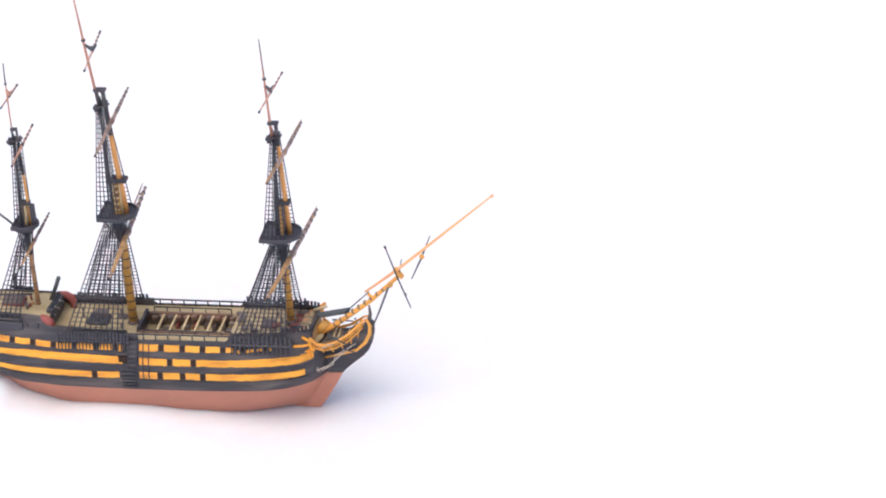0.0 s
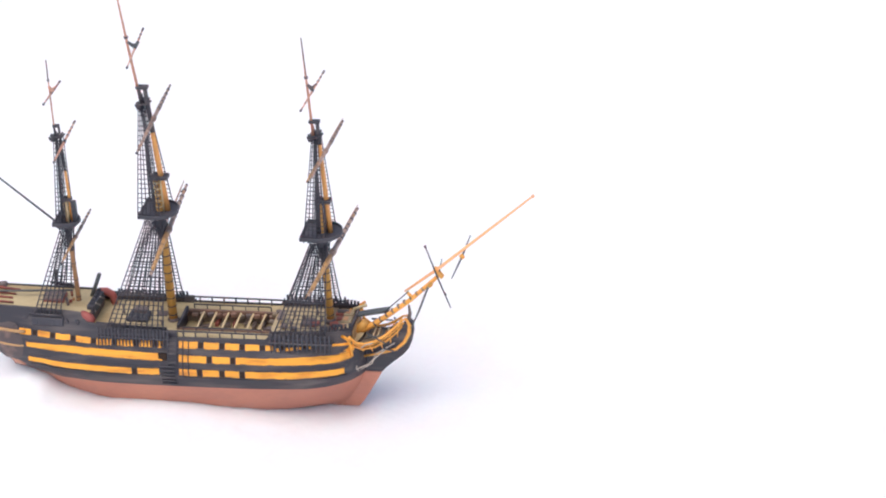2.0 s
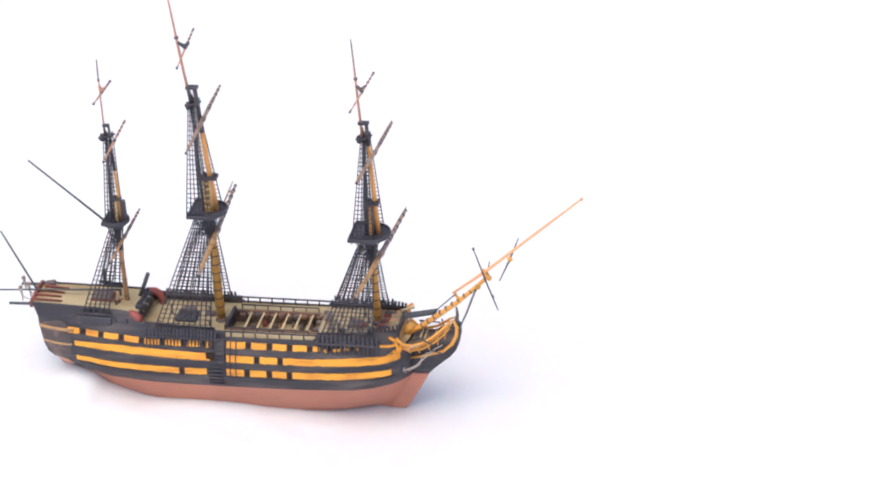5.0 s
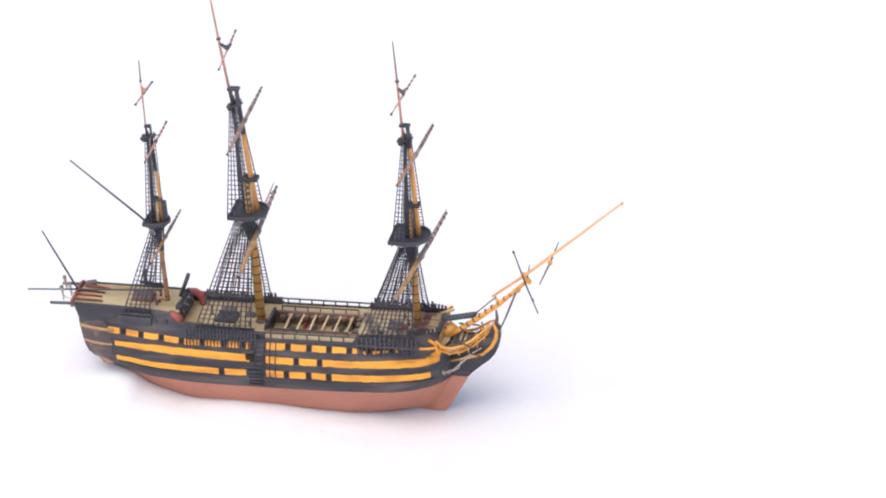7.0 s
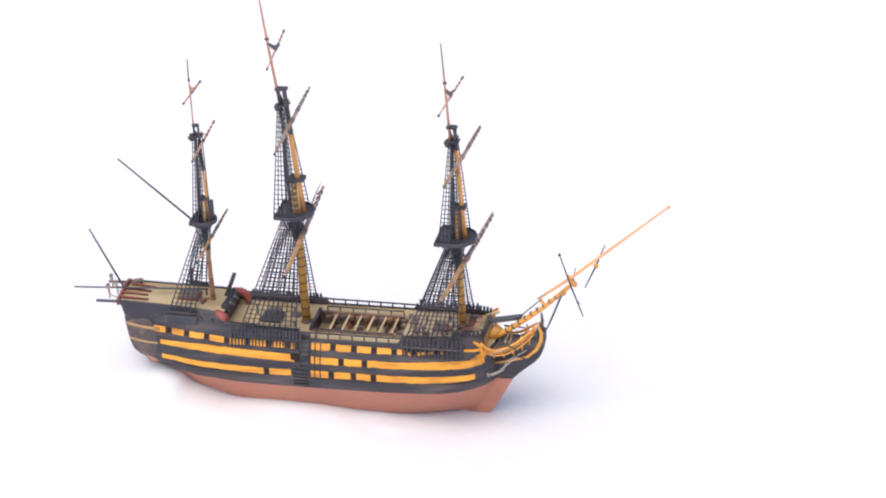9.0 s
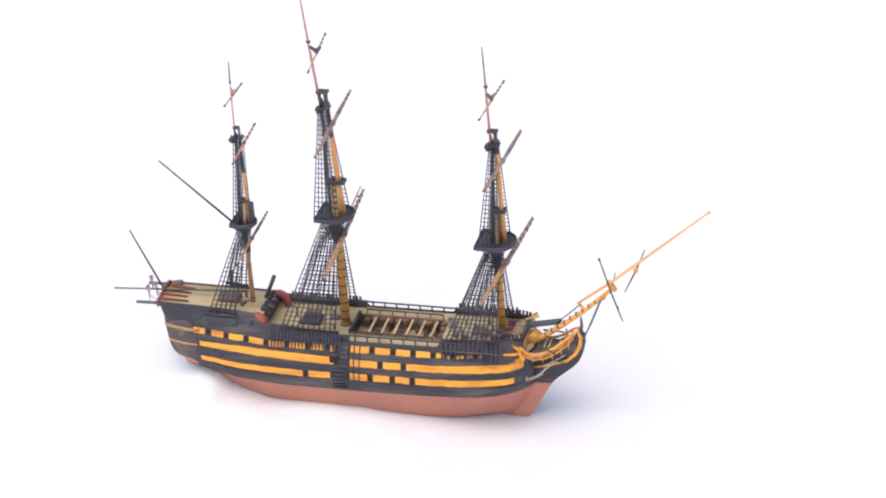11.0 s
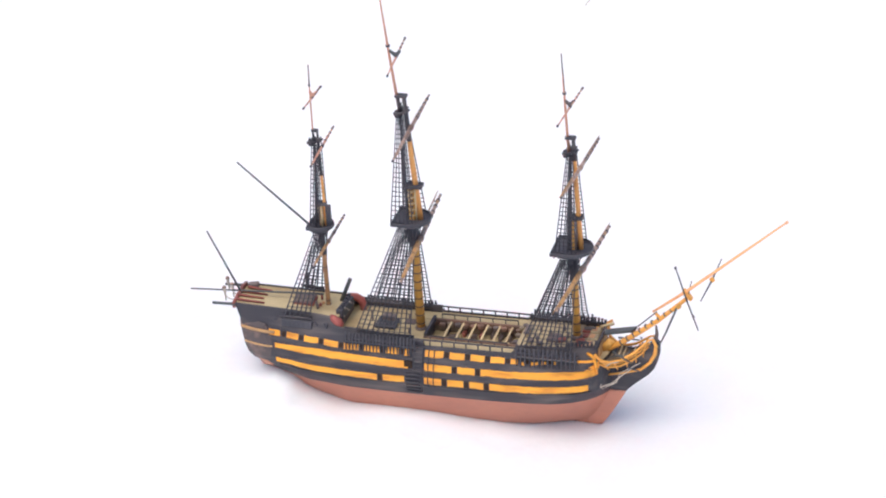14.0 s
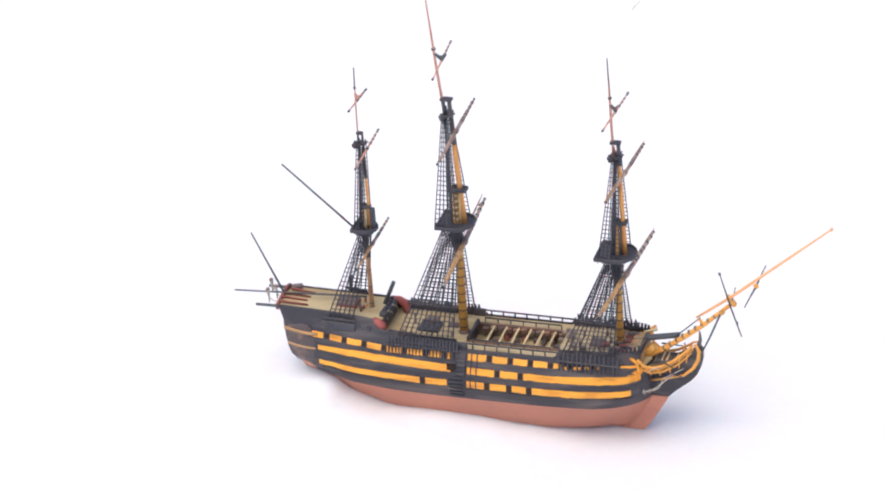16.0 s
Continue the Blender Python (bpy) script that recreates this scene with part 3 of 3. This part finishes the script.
    if head is OCHRE:
        for h in fan(5, top_z + 5, low_cap - 6):
            # Pale ring in place of a glossy highlight on the varnished masthead.
            rod("masthead_hoop", [(x, 0, h), (x, 0, h + 1.3)], r * 0.84, BEAM, e, 10)
            block("masthead_cleat", (x + 1.2, -r * 0.7, h + 3.6), (1.4, 1.2, 2.4), GALLERY, e)
    if r < 3:
        block("topmast_heel", (tm_x + 2.6, 0, (top_z + low_cap) / 2 - 1), (4.2, 4.2, low_cap - top_z - 1), DARK, e, None, 0.5)
    if r != 3.5:
        rod("topgallant_heel", [(tg_x - 2, 0, cross - 3), (tg_x - 2 + (truck_x - tg_x + 2) * 0.12, 0, top_cap)], r * 0.42, BLACK, e, 8)
    return e


fore = mast("fore mast with ochre spars and black tops", 142, 86, 173, 205, 266, 280, 357, 138.5, 3.5, 149, 143.5, (31, 16), 312, 7, BLACK)
main = mast("main mast with ochre spars and black tops", 0, 80, 189, 223, 292, 308, 410, -16, 4.0, 7.2, -2.5, (29, 15.5), 345, 26, OCHRE)
miz = mast("mizzen mast with ochre spars and black tops", -85, 94, 175, 198, 258, 269, 331, -83.5, 2.2, -80, -83, (20, 10), 303, 32, OCHRE)

def yard_hanger(x, z, px, material):
    """A web that carries a topgallant yard on its pole."""
    bm = bmesh.new()
    slab(bm, [(-1.0, z), (-1.0, z + 6), (1.0, z + 6), (2.5, z + 2.8), (6, z + 1.6), (11, z + 0.9), (11, z - 0.6), (0, z - 0.8)], "x", (px + x) / 2 - 0.8, (px + x) / 2 + 0.8)
    for v in bm.verts:
        f = min(max((v.co.z - z) / 6, 0), 1) * (1 - min(max(v.co.y / 11, 0), 1))
        v.co.x += (x + (px - x) * f) - (px + x) / 2
    return part("yard_hanger", bm, material, ship)


yard(149.6, 155, 154, 4.1, 2.2, 1.06, 0.8)
yard(151, 252.5, 109, 3.2, 1.6, 1.07, 0.6, YARDM)
yard(144.3, 308.7, 73, 2.9, 0.85)
yard(5.5, 171.3, 160, -3.7, 2.3, 1.08, 3.4)
yard(4.4, 278.6, 125, -2.4, 1.7, arm=YARDM)
yard(-4.2, 344, 75, -5.5, 0.85)
yard(-79.4, 160.8, 95, -1.5, 1.35)
yard(-77.5, 254, 75, -3.4, 1.05)
yard(-82.6, 300.2, 43, 1.2, 0.8)
yard_hanger(144.3, 308.7, 139.9, GALLERY)
yard_hanger(-4.2, 344, -11, GREY)
yard_hanger(-82.6, 300.2, -84.2, PINK)

# gaff, boom, ensign staff
rod("gaff", [(-90, 0, 170), (-158, 0, 232)], [1.0, 0.75], GREY, miz, 6, "thin grey gaff")
rod("spanker_boom", [(-89, 0, 106), (-216, 0, 99)], [1.0, 0.7], GREY, miz, 6, "thin grey boom")
rod("ensign_staff", [(-168, 0, 101), (-194, 0, 160)], [1.0, 0.7], GREY, ship, 6, "thin slanting flagstaff at the stern")

# shrouds: lower and topmast, both sides
for sg in (-1, 1):
    for parent, n, xa, xb, yb, zb, x, zt, rungs in ((fore, 11, 97, 144, 34, 85, 142, 164, 23), (main, 11, -52, 0, 34, 85, -0.5, 183, 24), (miz, 6, -118.5, -95, 24.5, 95, -85, 170, 18)):
        feet = [(a, sg * yb, zb) for a in fan(n, xa, xb)]
        heads = [(a, sg * 3.5, zt) for a in fan(n, x - 0.22 * (xb - xa) - 1, x + 3)]
        net(parent, feet, heads, rungs)
    for parent, n, x, hy, z0, z1, xt, rungs in ((fore, 6, 142, 14.5, 171, 265, 144.5, 24), (main, 6, -1.5, 15, 191, 291, -3, 23), (miz, 4, -86, 6.5, 177, 257, -82, 19)):
        feet = [(a + sg * 1.5, sg * hy, z0) for a in fan(n, x - 0.84 * hy, x + 0.48 * hy)]
        heads = [(a + sg * 1.2, sg * 2.2, z1) for a in fan(n, xt - 3, xt + 2)]
        net(parent, feet, heads, rungs, 0.5, 0.38)
        rod("backstay", [(x - 3, sg * 2.2, z0), (xt - 2, sg * 0.9, z1)], [2.6 if x > 100 else 1.0, 0.9 if x > 100 else 0.7], DARK, parent, 5)


# ---- channels with deadeyes, hammock rails, side fittings ----
for sg in (-1, 1):
    for xa, xb, z, n, hb in ((94, 150, 82.0, 14, 34.5), (-61, 6, 81.0, 21, 35)):
        bm = bmesh.new()
        y0 = side((xa + xb) / 2, z) - 2
        slab(bm, [(xa, sg * y0), (xb, sg * y0), (xb, sg * (hb + 0.6)), (xa, sg * (hb + 0.6))], "z", z - 0.8, z + 0.8)
        ch = part("channel", bm, BLACK, ship, "black shroud channel plank with deadeyes")
        for x in fan(n, xa + 2, xb - 2):
            rod("deadeye", [(x, sg * (hb + 1.4), z - 9), (x, sg * hb, z + 0.5), (x, sg * (hb - 0.7), z + 4), (x, sg * (hb - 1.6), z + 8)], [0.5, 0.9, 1.25, 0.9], DARK, ch, 6)
        rod("deadeye_rail", [(xa + 2, sg * (hb - 0.4), z + 3.2), (xb - 2, sg * (hb - 0.4), z + 3.2)], 0.6, DARK, ch, 6)
    # mizzen channel: a raised black box with slots
    mc = block("mizzen_channel", (-107, sg * (side(-107, 88) + 0.8), 88.5), (29, 2.4, 7.0), DARK, ship, turn(sg * 14, 0, 2 * sg), 0.6, "black boxed mizzen channel")
    for k in range(6):
        block("channel_slot", (-117 + 4.2 * k, sg * (side(-107, 88) + 2.2), 88.2), (2.0, 0.6, 4.8), DARK, mc, turn(sg * 14, 0, 2 * sg), 0)
    rod("deck_edge_rail", [(-123, sg * 24.3, 94.8), (-93, sg * 25.3, 94.6)], 1.0, BLACK, ship, 6)
    # hammock cranes and bulwark timbers
    for x in fan(9, -60, 0):
        z = sheer(x)
        rod("bulwark_post", [(x, sg * (side(x, z) - 0.4), z - 3), (x, sg * (side(x, z) - 0.6), z + 2.5)], [0.9, 0.7], BLACK, ship, 6)
    hr = [(x, sg * (side(x, sheer(x)) - 0.6), sheer(x) + 2.2) for x in fan(7, -62, 2)]
    rod("hammock_rail", hr, 0.9, BLACK, ship, 6)
    for x in fan(10, 95, 160):
        z = sheer(x)
        rod("bulwark_post", [(x, sg * (side(x, z) - 0.6), z - 4), (x, sg * (side(x, z) - 0.6), z + 2.6)], [1.2, 0.9], BLACK, ship, 6)
    rod("forecastle_rail", [(x, sg * (side(x, sheer(x)) - 0.6), sheer(x) + 0.6) for x in fan(6, 94, 162)], 1.0, BLACK, ship, 6)
    for x in fan(8, 140, 163):
        rod("timberhead", [(x, sg * (side(x, sheer(x)) - 0.6), sheer(x)), (x + 0.3, sg * (side(x, sheer(x)) - 0.7), sheer(x) + 5.2)], [1.1, 1.3], BLACK, ship, 6)
    # waist rail: open stanchions
    wr = rod("waist_rail", [(x, sg * (side(x, 81) - 2.2), 86.6) for x in fan(6, 4, 95)], 0.8, BLACK, ship, 6, "thin black open rail along the waist")
    rod("rail_bar", [(x, sg * 19.5, 84.8) for x in fan(5, 14, 84)], 0.7, BLACK, wr, 6)
    for x in fan(7, 14, 84):
        rod("stanchion", [(x, sg * 19.5, 80), (x, sg * 19.5, 84.8)], 0.55, BLACK, wr, 6)
    for x in fan(9, 6, 93):
        rod("stanchion", [(x, sg * (side(x, 81) - 1.6), 79), (x, sg * (side(x, 81) - 2.2), 86.6)], 0.75, BLACK, wr, 6)
    # gangways either side of the hatchway
    bm = bmesh.new()
    slab(bm, [(0, sg * 16.5), (92, sg * 16.5), (92, sg * 31), (0, sg * 31)], "z", 79.2, 80.6)
    part("gangway", bm, DECK, ship)
    # poop bulwark cap and carronade ports
    for x, z, tilt in ((-93, 90.5, 20), (-89, 90, -30), (-79, 89, 10)):
        block("side_cleat", (x, sg * (side(x, z) + 0.8), z), (1.6, 1.4, 4.6), DARK, ship, turn(0, tilt, 0))
    rod("gallery_drop", [(-150, sg * 22, 52), (-144, sg * 25.5, 49.5), (-137, sg * 28, 47), (-132, sg * 28, 45)], [0.6, 2.2, 2.4, 0.8], PINK, ship, 8)
    for x in (-128, -80):
        block("poop_port", (x, sg * (side(x, 90) + 0.3), 90), (4, 0.8, 3.6), DARK, ship, turn(0, 0, 3 * sg))
    # quarter gallery: swelling body, yellow strings, dark windows
    bm = bmesh.new()
    rings = []
    for z, xa, xb, o in ((50, -150, -128, 0.5), (55, -155, -126, 3.5), (62, -158, -126, 4.6), (70, -160, -128, 4.2), (75, -161, -131, 3.8), (78.5, -162, -133, 3.2), (82, -163, -135, 1.8), (85.5, -163.5, -137, -0.6)):
        ring = []
        for t in fan(6, 0, 1):
            x = xa + (xb - xa) * t
            bulge = math.sin(math.pi * min(1, 0.25 + t * 0.75)) ** 0.5 if t < 1 else 0
            ring.append(bm.verts.new((x, sg * (float(np.interp(x, (-165, -150, -130, -120), (19, 24, 30, 33))) * (1 - (z - 50) / 260) + 1.6 + o * bulge), z)))
        rings.append(ring)
    for r0, r1 in zip(rings, rings[1:]):
        for k in range(5):
            bm.faces.new((r0[k], r0[k + 1], r1[k + 1], r1[k]))
    gal = part("quarter_gallery", bm, GALLERYB, ship, "worn brown quarter gallery with dull yellow strings")
    for z, xa in ((65.5, -158.5), (79, -161.5)):
        rod("gallery_string", [(x, sg * (float(np.interp(x, (-165, -150, -130, -120), (19, 24, 30, 33))) * (1 - (z - 50) / 260) + 5.0 * math.sin(math.pi * (0.25 + 0.75 * (x - xa) / (-127 - xa))) ** 0.5 if x < -127.1 else 33), z) for x in fan(6, xa, -128)], 1.5, GALLERYY, gal, 8)

# boarding steps and the entry port on the starboard and port sides
for sg in (-1, 1):
    steps = part("side_ladder", strip(-4.5, 11, lambda x: 39.5, lambda x: 61.5, 0.9, sg), BLACK, ship, "black boarding ladder on the hull side")
    for k in range(12):
        z = 41 + k * 3.6
        y = side(3, z)
        low_half = z < 61
        block("ladder_step", (3.5 if low_half else 7.8, sg * (y + 1.2), z), (13 if low_half else 7, 2.6, 1.3), BLACK, steps)
    for x in (4.2, 11.6):
        rod("ladder_rope", [(x, sg * (side(x, z) + 1.8), z) for z in fan(6, 60, 82)], 0.6, DARK, steps, 6)
    bm = strip(3.5, 11.5, lambda x: 61.8, lambda x: 81.5, 1.3, sg)
    part("ladder_board", bm, BLACK, steps)
    # Solid block; the shade inside the entry is its dark colour.
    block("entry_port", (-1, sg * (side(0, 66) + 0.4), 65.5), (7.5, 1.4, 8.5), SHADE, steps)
    block("entry_canopy", (-1.5, sg * (side(0, 71) + 1.5), 71.5), (9, 3, 1.2), BLACK, steps)
    block("ladder_top", (6, sg * (side(6, 83) - 0.5), 83), (11, 3, 8), BLACK, ship)
    for x in (17, 22):
        rod("fender_rope", [(x, sg * (side(x, z) + 0.9), z) for z in fan(6, 48, 80)], 0.5, DARK, ship, 6)

# ---- waist: hatchway coaming and skid beams ----
for sg in (-1, 1):
    block("hatch_coaming", (49, sg * 16.0, 80.2), (84, 2.6, 3.2), RUST, ship)
    block("waist_clamp", (49, sg * 16.7, 76.6), (84, 1.0, 4.6), RUST, ship)
block("waist_bulkhead", (6.5, 0, 74), (1.6, 34, 12), BLACK, ship)
block("waist_bulkhead", (91.2, 0, 74.5), (1.6, 34, 12), DULLBROWN, ship)
for sg in (-1, 1):
    block("waist_side", (49, sg * 17.6, 74), (84, 1.0, 11.5), DULLBROWN, ship)
for k, x in enumerate(fan(11, 16, 86)):
    block("gun_carriage", (x, 13.4, 77.4 + 0.6 * (k % 3)), (5.6, 3.6, 3.8 + k % 2), (RUST, GALLERY, RUST, DULLBROWN, RUST)[k * 3 % 5], ship, turn(0, 0, 13 * k % 40), 0.6)
for k, (x, y, z) in enumerate(((89, 12, 82), (92, 15, 83), (95, 9, 83.4), (88.5, 2, 80.6), (89, -9, 80.2))):
    block("stowed_box", (x, y, z), (4.2, 4.8, 3.4), (DULLBROWN, GALLERY, FOREDECK)[k % 3], ship, turn(0, 0, 25 * k), 0.6)
block("barricade", (8.5, 0, 82.5), (2.6, 33, 5), BLACK, ship)
for k, x in enumerate(fan(6, 24, 80)):
    bm = bmesh.new()
    tube(bm, [(x, -15.8, 79.8), (x + 0.2, -6, 80.4), (x, 6, 80.4), (x - 0.2, 15.8, 79.8)], [1.0, 1.15, 0.95, 1.05], 6, False)
    part("skid_beam", bm, BEAM, ship, "pale tan skid beam across the hatchway")
for k, (x, y) in enumerate(((30, -10), (44, 8), (58, -6), (70, 10), (36, 13), (62, 14), (20, 12), (28, 5), (52, 13), (78, 12), (84, 4), (86, -8))):
    block("deck_gun", (x, y, 71), (9, 3.2, 4), GALLERY if k % 4 else MAROON, ship, turn(0, 0, 90 if abs(y) > 9 else 20))

# ---- quarterdeck and poop ----
grate = block("hatch_grating", (-31, -1, 82.4), (19, 15, 3.8), DARK, ship, None, 0.5, "black grating hatch on the quarterdeck")
for k in range(5):
    block("grating_bar", (-37.5 + 3.2 * k, -1, 84.6), (1.0, 13.5, 1.2), GREY, grate)
block("skylight", (-30, 4, 85.6), (12, 6, 6), GALLERY, ship, None, 0.6)
block("ladderway", (-12, 8, 80.6), (10, 8, 2), GALLERY, ship)
for x, y in ((-8, -10), (-14, 12), (-50, 14), (-52, -15), (-46, 4)):
    rod("bitt", [(x, y, 79), (x, y, 85)], [0.9, 1.1], GALLERY, ship, 6)
block("poop_bulkhead", (-69.6, 0, 87.5), (1.2, 42, 13.5), GALLERY, ship, None, 0.2, "worn brown bulkhead under the poop")
bw = block("poop_breastwork", (-69.5, -1, 94.8), (6.4, 27, 9), DARK, ship, turn(0, 0, -4), 0.6, "black barricade across the break of the poop")
# Grey and pale squares: highlights on the black hammock lattice, put in as colour.
for k in range(7):
    for j in range(3):
        block("breastwork_panel", (-66.2 + 0.26 * (k - 3), -12 + k * 3.7, 92.6 + j * 3.0), (0.9, 1.7, 1.7), GREY if (k + j) % 3 else STEEL, bw, turn(0, 0, -4))
for k in range(5):
    rod("hammock_roll", [(-70, -12 + k * 5.4, 100), (-69.7, -8.4 + k * 5.4, 100)], 1.8, DARK, bw, 6)
for sg in (-1, 1):
    bm = bmesh.new()
    if sg > 0:
        tube(bm, [(-75, 15, 96), (-71, 17.5, 96), (-66, 19.6, 94.5), (-61.5, 20.6, 91), (-60, 21, 86), (-60, 21, 81)], [2.2, 3.0, 3.6, 3.8, 3.4, 2.8], 8)
    else:
        tube(bm, [(-77, -19, 95), (-73.5, -21, 94), (-69, -22.2, 91.5), (-66, -22.6, 88)], [2.4, 3.6, 4.0, 3.0], 8)
    part("poop_screen", bm, SCARLET, ship, "maroon curved screen at the break of the poop")
block("taffrail_locker", (-160, 13, 101), (10, 6, 4.5), GALLERY, ship, turn(0, -12, 0), 1.0)
rod("stovepipe", [(-76, 9, 95), (-71, 9, 106.5), (-66, 9, 118.5)], [1.9, 1.8, 1.8], GREY, ship, 10, "grey slanting pipe at the break of the poop")
ps = block("poop_skylight", (-106.5, 0, 97.6), (19, 15, 3.6), MAROON, ship, turn(0, 0, 2), 0.6, "dull brown skylight box on the poop")
block("skylight_roof", (-107, 0.5, 99.9), (18.4, 14, 1.4), GALLERY, ps, turn(0, 0, 2), 0.6)
for k in range(4):
    block("roof_batten", (-113 + 4.2 * k, 0.5, 100.8), (0.9, 11.6, 0.7), DULLBROWN, ps, turn(0, 0, 2), 0.15)
for x, y, z in ((-91, -5, 97), (-89.5, -1, 96.5), (-92.5, -8.5, 96.4)):
    block("mast_cleat", (x, y, z), (2.6, 2.2, 5), MIZEN if y > -3 else MAROON, ship, turn(0, 8, 20), 0.6)
block("far_rail", (-107.5, 23.5, 98), (22, 2.2, 2.6), BLACK, ship, turn(0, 3, -4), 0.5)
for x, y in ((-94, -6), (-92, -10), (-93, 6)):
    rod("bitt", [(x, y, 94.5), (x, y, 101.5)], [1.1, 1.3], GALLERY if y < 0 else MAROON, ship, 6)
block("signal_locker", (-112, 23, 104), (3.4, 2.2, 17), BLACK, ship, turn(0, 6, 0), 0.4)
for y, xa, xb in ((9, -164, -141), (1, -168, -143), (-6, -168, -144), (-14, -166, -141)):
    rod("poop_rack_bar", [(xa, y, 101), (xb, y * 0.95, 99.2)], [1.3, 0.9], MAROON, ship, 6, "maroon-brown bar lying on the poop deck")
bm = bmesh.new()
slab(bm, [(-18, 99.5), (-9, 100.5), (0, 102), (9, 103), (18, 101), (18, 94), (-18, 94)], "x", -170, -167.5)
part("taffrail", bm, MAROON, ship, "maroon arched taffrail")
for y in (-17, 17):
    rod("stern_davit", [(-162, y, 97.5), (-189, y, 96.8)], [1.5, 1.3], GREY, ship, 6, "grey stern davit beam")
for y, xl in ((12, -184), (2, -176), (-5, -181)):
    l = rod("stern_lantern", [(xl, y, 93), (xl, y, 99), (xl - 0.3, y, 102), (xl - 0.5, y, 106)], [0.7, 0.9, 1.4, 1.8], STEEL, ship, 8, "pale tan stern lantern")
    rod("lantern_bracket", [(-167, y, 94), (xl + 4, y, 95), (xl, y, 98)], 0.5, STEEL, l, 6)
    rod("lantern_cap", [(xl - 0.5, y, 106), (xl - 0.6, y, 107.6)], [2.1, 1.4], YARDM, l, 8)

# ---- forecastle ----
for x, y in ((108, -8), (108, 8), (126, -12), (128, 12), (152, -12), (152, 12), (134, 0), (118, 2)):
    rod("bitt", [(x, y, 81), (x, y, 88.5)], [1.1, 1.3], GALLERY, ship, 6)
block("galley_hatch", (122, -2, 84.2), (12, 13, 2.6), GALLERY, ship, None, 0.5)
block("belfry_post", (98, -5, 85), (2, 2, 8), BEAM, ship)
block("belfry_post", (98, 5, 85), (2, 2, 8), BEAM, ship)
block("belfry_roof", (98, 0, 89.2), (5, 14, 1.8), GALLERY, ship)
for sg in (-1, 1):
    g = rod("carronade", [(146, sg * 12, 88), (156, sg * 12.5, 88.6)], [1.8, 1.3], BLACK, ship, 8)
    block("carronade_slide", (149, sg * 12, 86), (9, 5, 2), MAROON, g)
for y in (-11.5, 0.5, 12):
    fl = block("fore_locker", (156.5, y, 86.4), (8.5, 9.5, 3.2), FOREDECK if y else DULLBROWN, ship, None, 0.4, "tan box with a brown lid")
    block("locker_lid", (155.5, y, 88.3), (4.5, 6, 0.8), MIZEN if y else GALLERY, fl)
for x, y, s in ((140, -14, 4), (146, -5, 5), (160, -4, 4), (150, 4, 5), (112, -15, 4), (130, -6, 5), (103, -12, 4)):
    block("shot_rack", (x, y, 85.6), (s * 1.5, s, 2.4), MAROON if s > 4 else GALLERY, ship, turn(0, 0, x * 7 % 40), 0.4)
for y in fan(8, -17, 17):
    rod("bulkhead_timber", [(163.5, y, 83), (164, y, 91.5)], [1.0, 0.8], BLACK, ship, 6)
rod("bulkhead_rail", [(163.8, -18, 90), (164.5, 0, 90.4), (163.8, 18, 90)], 1.0, BLACK, ship, 6)
deck("fore_platform", 137, 163.2, 83.9, 85.6, DULLBROWN, 1.6, label="brown deck before the fore mast")
rod("spare_spar", [(160, 14, 90), (172, 13, 95)], 1.4, BEAM, ship, 6)


# ---- a dry stalk lying on the snow behind the ship ----
tagged(rod("dry_stalk", [(-62, 880, 0.6), (-61, 890, 1.2), (-58, 908, 0.7)], [0.35, 0.6, 0.3], STEEL, None, 6), "short pale dry stalk lying on the snow", "stalk")
